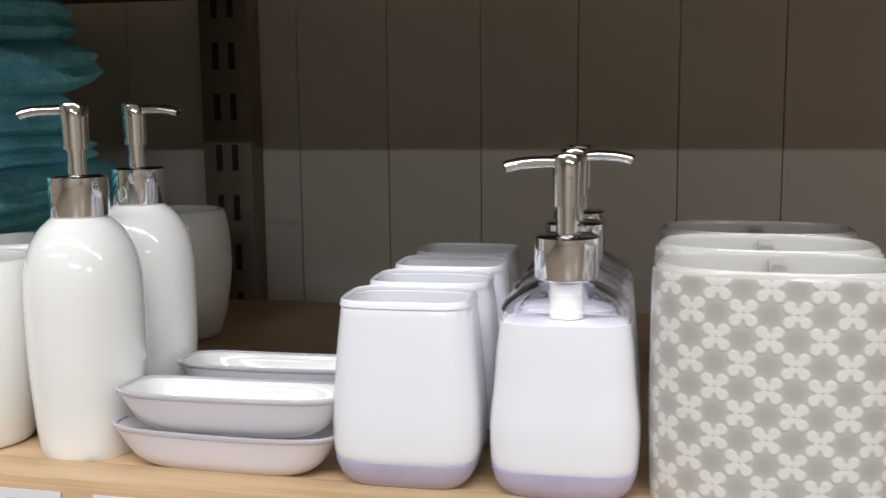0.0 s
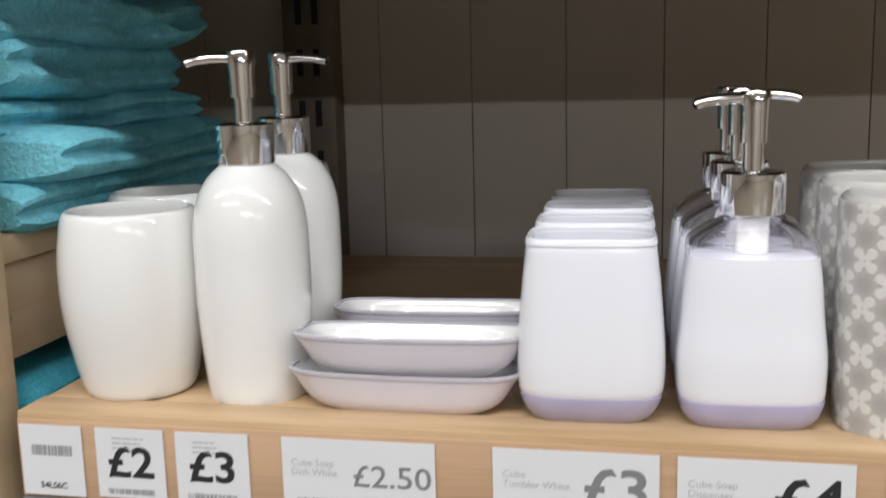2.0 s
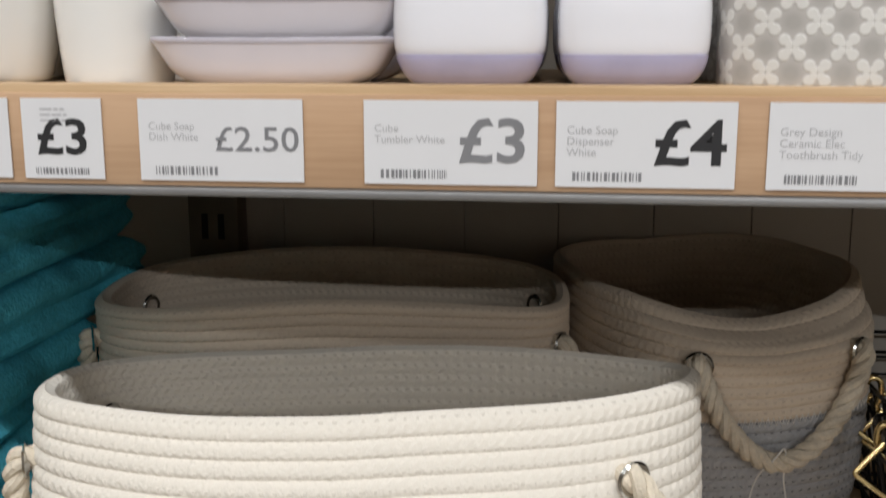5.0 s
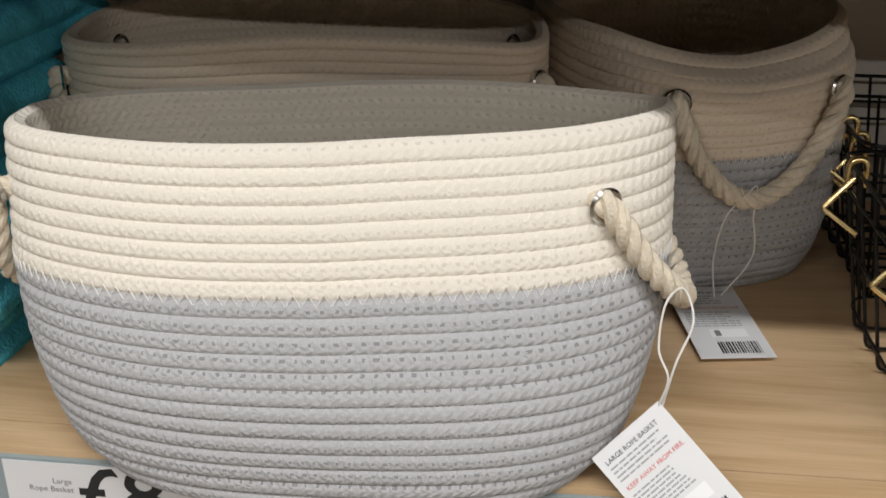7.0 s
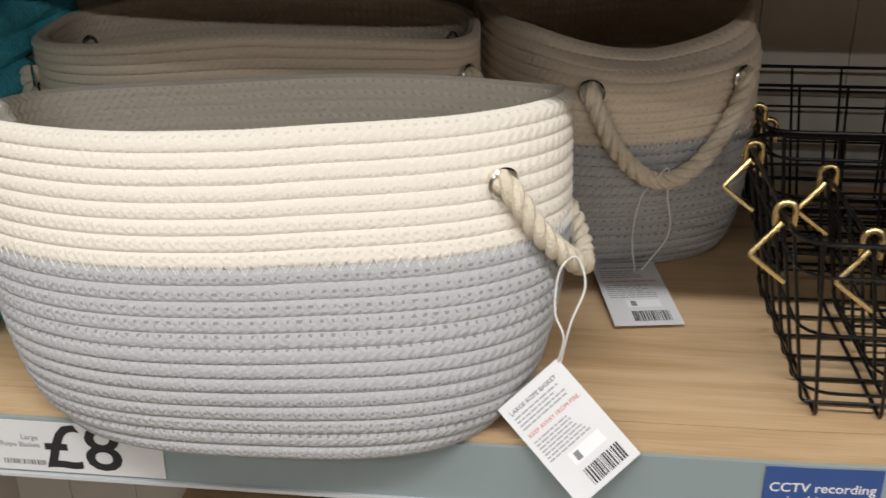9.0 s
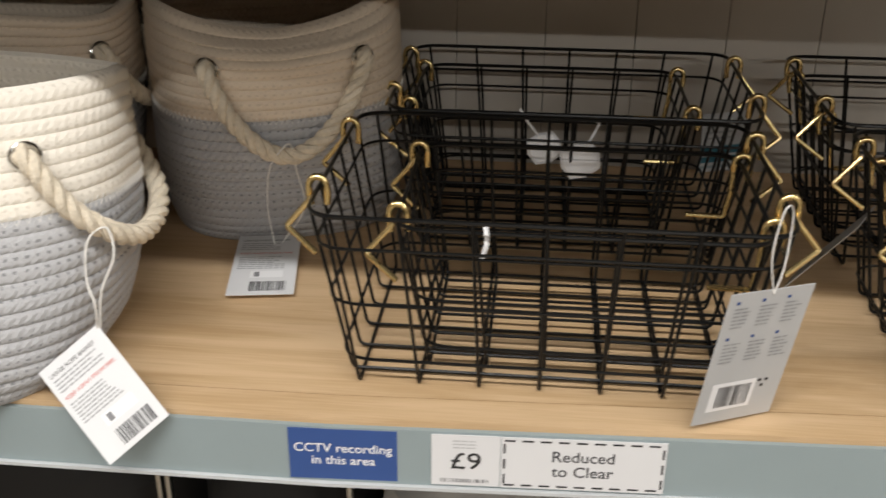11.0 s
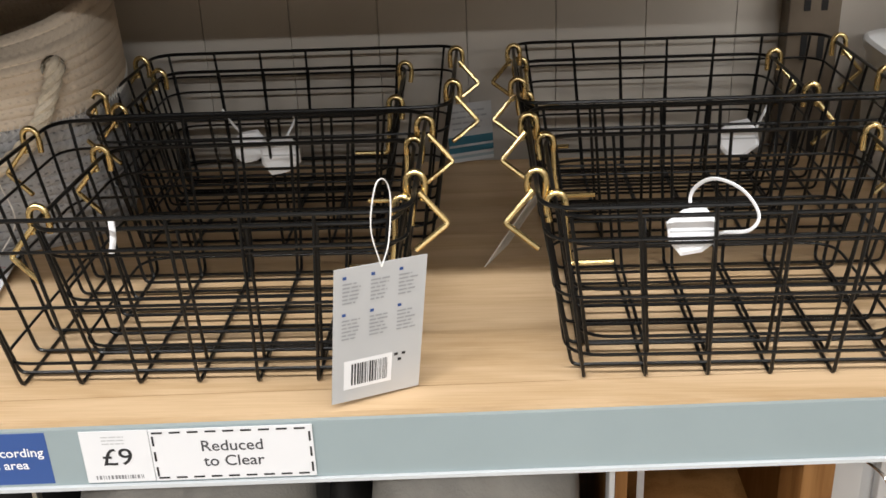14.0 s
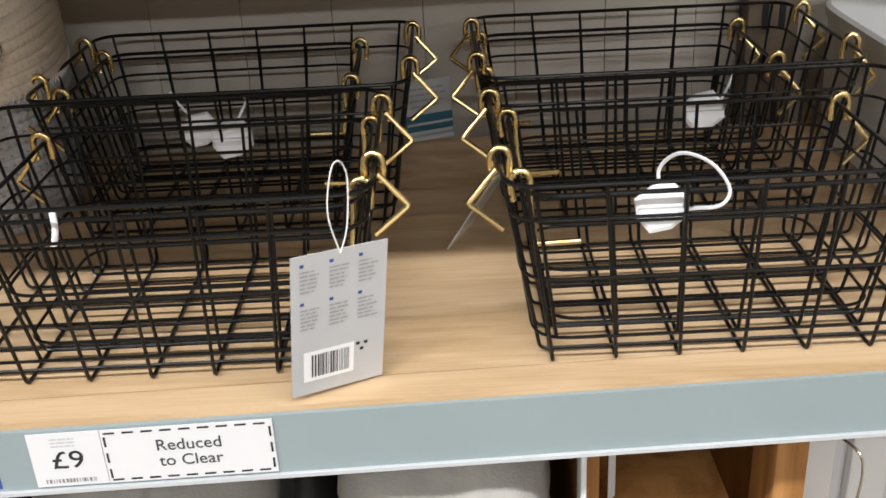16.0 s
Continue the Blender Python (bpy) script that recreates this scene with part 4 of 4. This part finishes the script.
# card on the front wire basket
A = axes((0.6025, 0.010, 1.038), (0.0555, 0.028, -0.0030), (0.0115, -0.012, 0.1035))
t, on = hang_tag("grey care card hanging on a wire basket", A, 0.061, 0.103, M_CARDG)
cells = []
for r_ in range(2):
    for c_ in range(3):
        cells += text_lines(-0.025 + 0.0185 * c_, -0.012 - 0.027 * r_, 0.013, 6, 0.0028, 0.0012, r_ * 3 + c_)
bars(cells, "small_print", M_CARDP, t, on)
bars([(-0.025 + 0.0185 * c_, -0.008 - 0.027 * r_, -0.0225 + 0.0185 * c_, -0.0058 - 0.027 * r_) for r_ in range(2) for c_ in range(3)], "language_mark", M_NAVY, t, on)
bars([(-0.023, -0.093, 0.010, -0.070)], "barcode_field", M_WHITE, t, on)
bars(barcode(-0.018, -0.090, 0.025, 0.017, 5), "barcode", M_INK, t, pose(0, 0, 0.0008))
bars([(0.014 + 0.003 * math.cos(a), -0.075 + 0.003 * math.sin(a), 0.0165 + 0.003 * math.cos(a), -0.0728 + 0.003 * math.sin(a)) for a in (0.5, 2.6, 4.7)], "recycling_mark", M_INK, t, on)
part("string", tube(catmull([(0.0, -0.003, 0.0006), (-0.006, 0.022, -0.004), (-0.002, 0.046, -0.01), (0.004, 0.050, -0.012), (0.009, 0.038, -0.012), (0.006, 0.012, -0.004), (0.0, -0.003, 0.001)], 8), 0.0005, segs=6), M_STRING, t, "thin white string")



def basket_tag(at, w, h, loop, seed):
    """White swing ticket of a rope basket; its top left corner is the origin of at."""
    t = thing("hang_tag", "white swing ticket tied to a rope basket handle", "tag", at, "hang tags")
    part("card", box(0, w, -h, 0, -0.0004, 0.0004), M_PAPER, t, smooth=False)
    on = pose(0, 0, 0.0006)
    letters("LARGE ROPE BASKET", w * 0.080, M_INK, t, pose(w * 0.08, -h * 0.10, 0.0007), "LEFT", "title")
    letters("KEEP AWAY FROM FIRE.", w * 0.078, M_REDINK, t, pose(w * 0.08, -h * 0.33, 0.0007), "LEFT", "warning")
    bars(text_lines(w * 0.08, -h * 0.16, w * 0.75, 4, h * 0.035, h * 0.014, seed) + text_lines(w * 0.08, -h * 0.40, w * 0.8, 7, h * 0.032, h * 0.013, seed + 1), "small_print", M_CARDP, t, on)
    bars([(w * 0.30, -h * 0.74, w * 0.80, -h * 0.63)], "logo_field", M_WHITE, t, on)
    bars([(w * 0.36, -h * 0.725, w * 0.44, -h * 0.65)], "logo_mark", M_GREYINK, t, pose(0, 0, 0.0008))
    bars(barcode(w * 0.32, -h * 0.95, w * 0.55, h * 0.15, seed), "barcode", M_INK, t, on)
    inv = at.inverted()
    part("string", tube(catmull([inv @ Vector(p) for p in loop], 8), 0.0007, segs=6), M_STRING, t, "white cotton string")
    return t


TT, TL_, TR_ = Vector((0.174, 0.020, 0.983)), Vector((0.1365, 0.000, 0.953)), Vector((0.230, -0.006, 0.939))
basket_tag(axes(TL_, TT - TL_, TT - TR_), 0.050, 0.078, [TT + Vector((-0.001, -0.002, -0.004)), (0.176, 0.014, 1.000), (0.170, 0.020, 1.015), (0.172, 0.026, 1.040), (0.182, 0.034, 1.046), (0.188, 0.026, 1.030), (0.180, 0.018, 1.008), TT + Vector((0.001, -0.002, -0.003))], 21)
basket_tag(axes((0.200, 0.253, 0.9405), (0.055, 0.009, 0), (-0.027, 0.105, 0.004)), 0.054, 0.104, [(0.236, 0.236, 0.943), (0.232, 0.236, 0.975), (0.236, 0.232, 1.010), (0.247, 0.226, 1.030), (0.256, 0.232, 1.036), (0.258, 0.240, 1.010), (0.262, 0.244, 0.975), (0.242, 0.240, 0.943)], 33)


def security_tag(at, r, arc, label="white plastic security tag tied to a wire basket"):
    t = thing("security_tag", label, "security tag", at, "security tags")
    bm = loft([(0, r * 0.92, r * 0.82, 3), (0.001, r, r * 0.9, 3), (0.004, r, r * 0.9, 3), (0.0055, r * 0.85, r * 0.75, 3)], 8, True, True)
    part("disc", moved(bm, pose(0, 0, 0, 0, 0, 22.5)), M_WHITE, t, smooth=False)
    part("seam", box(-r * 0.9, r * 0.9, -0.0006, 0.0006, 0.0054, 0.0059), M_PALEINK, t, smooth=False)
    part("tie", tube(catmull(arc, 6), 0.0013, segs=8, flat=0.6), M_WHITE, t, "white cable tie")
    return t


FACE = pose(0, 0, 0, 72, 0, 0)
security_tag(Matrix.Translation((0.798, 0.058, 1.033)) @ FACE, 0.0165, [(0.0, 0.006, 0.004), (-0.001, 0.024, 0.004), (0.008, 0.034, 0.024), (0.022, 0.028, 0.040), (0.0315, 0.013, 0.043), (0.027, 0.003, 0.038), (0.016, 0.000, 0.018), (0.010, -0.003, 0.005)])
security_tag(Matrix.Translation((0.494, 0.262, 1.022)) @ FACE, 0.017, [(0.0, 0.004, 0.004), (0.008, 0.018, 0.006), (0.014, 0.030, 0.004), (0.012, 0.032, 0.002)])
security_tag(Matrix.Translation((0.464, 0.282, 1.024)) @ FACE, 0.015, [(0.0, 0.004, 0.004), (-0.012, 0.018, 0.006), (-0.022, 0.032, 0.004)])
security_tag(Matrix.Translation((0.876, 0.272, 1.022)) @ FACE, 0.017, [(0.012, 0.004, 0.004), (0.020, 0.020, 0.006), (0.026, 0.030, 0.003)])
solid("cable_tie", tube(catmull([(0.428, 0.042, 1.056), (0.429, 0.038, 1.046), (0.4265, 0.037, 1.036)], 5), 0.0022, segs=8, flat=0.5), M_WHITE, "short white cable tie end on a wire basket", "cable tie")
for at, w, h, mat, lab in ((axes((0.6505, 0.480, 0.936), (0.047, 0.018, 0.0), (0.018, 0.012, 0.055)), 0.050, 0.062, M_BLUEG, "grey care card with blue bands leaning behind the baskets"),
                           (axes((0.664 + 0.009, 0.215 + 0.0134, 0.9365 + 0.003), (0.5, 0.75, 0.16), (0.036, -0.04, 0.074)), 0.036, 0.090, M_CARDG, "grey care card leaning against a wire basket")):
    t = thing("care_card", lab, "tag", at, "hang tags")
    part("card", box(-w / 2, w / 2, 0, h, -0.0004, 0.0004), M_CARDG, t, smooth=False)
    if mat is M_BLUEG:
        bars([(-w * 0.5, h * 0.16, w * 0.5, h * 0.26), (-w * 0.5, h * 0.30, w * 0.5, h * 0.44)], "printed_band", M_BLUEG, t, pose(0, 0, 0.0006))
        bars([(-w * 0.5, h * 0.06, w * 0.5, h * 0.11)], "green_line", M_STRIP, t, pose(0, 0, 0.0006))
    bars(text_lines(-w * 0.4, h * 0.85, w * 0.8, 10 if mat is M_CARDG else 4, 0.006, 0.002, 3), "small_print", M_CARDP, t, pose(0, 0, 0.0006))

# ---- next bay ----
t = thing("storage_box", "white plastic storage box in the next bay", "box", pose(1.033, 0.05, L))
part("tub", loft([(0.0, 0.118, 0.205, 9), (0.004, 0.124, 0.213, 9), (0.118, 0.127, 0.217, 9)], 72), M_WHITEP, t, at=pose(0.13, 0.22, 0))
part("lid", loft([(0.1185, 0.1285, 0.2185, 9), (0.119, 0.130, 0.220, 9), (0.127, 0.130, 0.220, 9), (0.130, 0.127, 0.217, 9)], 72, True, True), M_WHITEP, t, "white lid", at=pose(0.13, 0.22, 0))
solid("wooden_box", box(1.10, 1.30, 0.40, 0.485, L + 0.131, 1.19, 0.003), M_PINE, "orange brown wooden box on the storage box", "box")

# ---- bottom bay ----


def canvas_bag(x0, x1, y0, y1, zt, seed):
    rx, ry = (x1 - x0) / 2, (y1 - y0) / 2

    def crumple(co):
        q = Vector((co.x * 22 + seed, co.y * 22, co.z * 16))
        return co.x + 0.008 * noise.noise(q), co.y + 0.010 * noise.noise(q * 1.3 + Vector((5, 0, 0))), co.z + 0.012 * noise.noise(q * 0.7) * (co.z / 0.3)
    h = zt - B
    rows = [(0.0, rx * 0.9, ry * 0.9, 5)] + [(h * k / 14, rx * (0.96 + 0.04 * math.sin(k)), ry * 0.97, 5) for k in range(1, 13)] + [(h * 0.95, rx * 0.9, ry * 0.88, 4), (h, rx * 0.72, ry * 0.7, 3.5), (h * 1.005, rx * 0.3, ry * 0.3, 3)]
    t = thing("canvas_bag", "grey crumpled canvas storage bag below the shelf", "bag", pose((x0 + x1) / 2, (y0 + y1) / 2, B), "canvas bags")
    part("body", loft(rows, 72, True, True, crumple), M_CANVAS, t)
    part("handle", tube(catmull([(rx * 0.3, -ry - 0.004, h * 0.80), (rx * 0.45, -ry - 0.012, h * 0.86), (rx * 0.62, -ry - 0.008, h * 0.90), (rx * 0.80, -ry - 0.002, h * 0.84)], 6), 0.006, segs=8, flat=0.5), M_SLOT, t, "black strap handle")


canvas_bag(0.345, 0.535, 0.006, 0.31, 0.862, 2.0)
canvas_bag(0.570, 0.737, 0.010, 0.31, 0.862, 7.0)
for bx, half, label in ((0.5525, 0.0165, "crumpled black bag between the canvas bags"), (0.085, 0.105, "wide black bag below the shelf"), (0.262, 0.066, "black bag beside the canvas bags")):
    t = thing("dark_bag", label, "bag", pose(bx, 0.18, B), "black bags")
    part("body", loft([(0.0, half * 0.85, 0.12, 3), (0.15, half, 0.13, 3), (0.30, half, 0.12, 3), (0.34, half * 0.6, 0.09, 3)], 32, True, True), M_SLOT, t)
for rx_ in (0.189, 0.196, 0.333):
    solid("grey_rail", box(rx_ - 0.0018, rx_ + 0.0018, 0.042, 0.050, B, 0.875, 0.0008), M_EYELET, "thin grey metal upright beside a black bag", "rail", group="thin uprights")
t = thing("pine_crate", "open orange brown pine crate below the shelf", "crate", pose(0, 0, 0))
part("side_panel", box(0.7535, 0.7625, 0.05, 0.40, B, 0.87, 0.001), M_PINE, t)
part("side_panel", box(0.885, 0.908, 0.05, 0.10, B, 0.87, 0.002), M_PINE, t)
part("back_panel", box(0.763, 1.04, 0.385, 0.40, B, 0.87, 0.001), M_PINE, t)
part("floor_panel", box(0.763, 0.885, 0.05, 0.384, B, B + 0.012), M_PINE, t)
solid("white_rail", box(0.7480, 0.7522, 0.04, 0.06, B, 0.875, 0.001), M_WHITEP, "thin white upright beside the crate", "rail")
solid("paper_sheet", moved(box(-0.005, 0.005, -0.0004, 0.0004, 0.0, 0.05), pose(0.780, 0.10, 0.772, -8, 14, 50)), M_PAPER, "folded white paper sheet standing in the crate", "paper")
t = thing("cardboard_box", "brown cardboard box standing in the crate", "box", pose(0, 0, 0))
part("body", box(0.775, 0.87, 0.09, 0.32, B + 0.012, 0.768, 0.004), M_PINE, t)
part("flap", box(0.7755, 0.8695, 0.0905, 0.203, 0.7682, 0.7712, 0.001), M_PINE, t)
part("flap", box(0.7755, 0.8695, 0.206, 0.3195, 0.7682, 0.7712, 0.001), M_PINE, t)
t = thing("louvred_panel", "white louvred panel standing below the shelf", "panel", pose(0.915, 0.10, B))
part("backing", box(0, 0.30, 0.012, 0.02, 0, 0.365, 0.001), M_WHITEP, t)
for k in range(7):
    part("slat", box(0.004 + k * 0.042, 0.034 + k * 0.042, 0.0, 0.0115, 0, 0.362, 0.003), M_WHITEP, t)
solid("wire_hook", tube(catmull([(0.925, 0.085, 0.845), (0.945, 0.060, 0.838), (0.950, 0.056, 0.820), (0.948, 0.056, 0.79)], 6), 0.0012, segs=6), M_EYELET, "thin bent metal hook below the shelf", "hook")
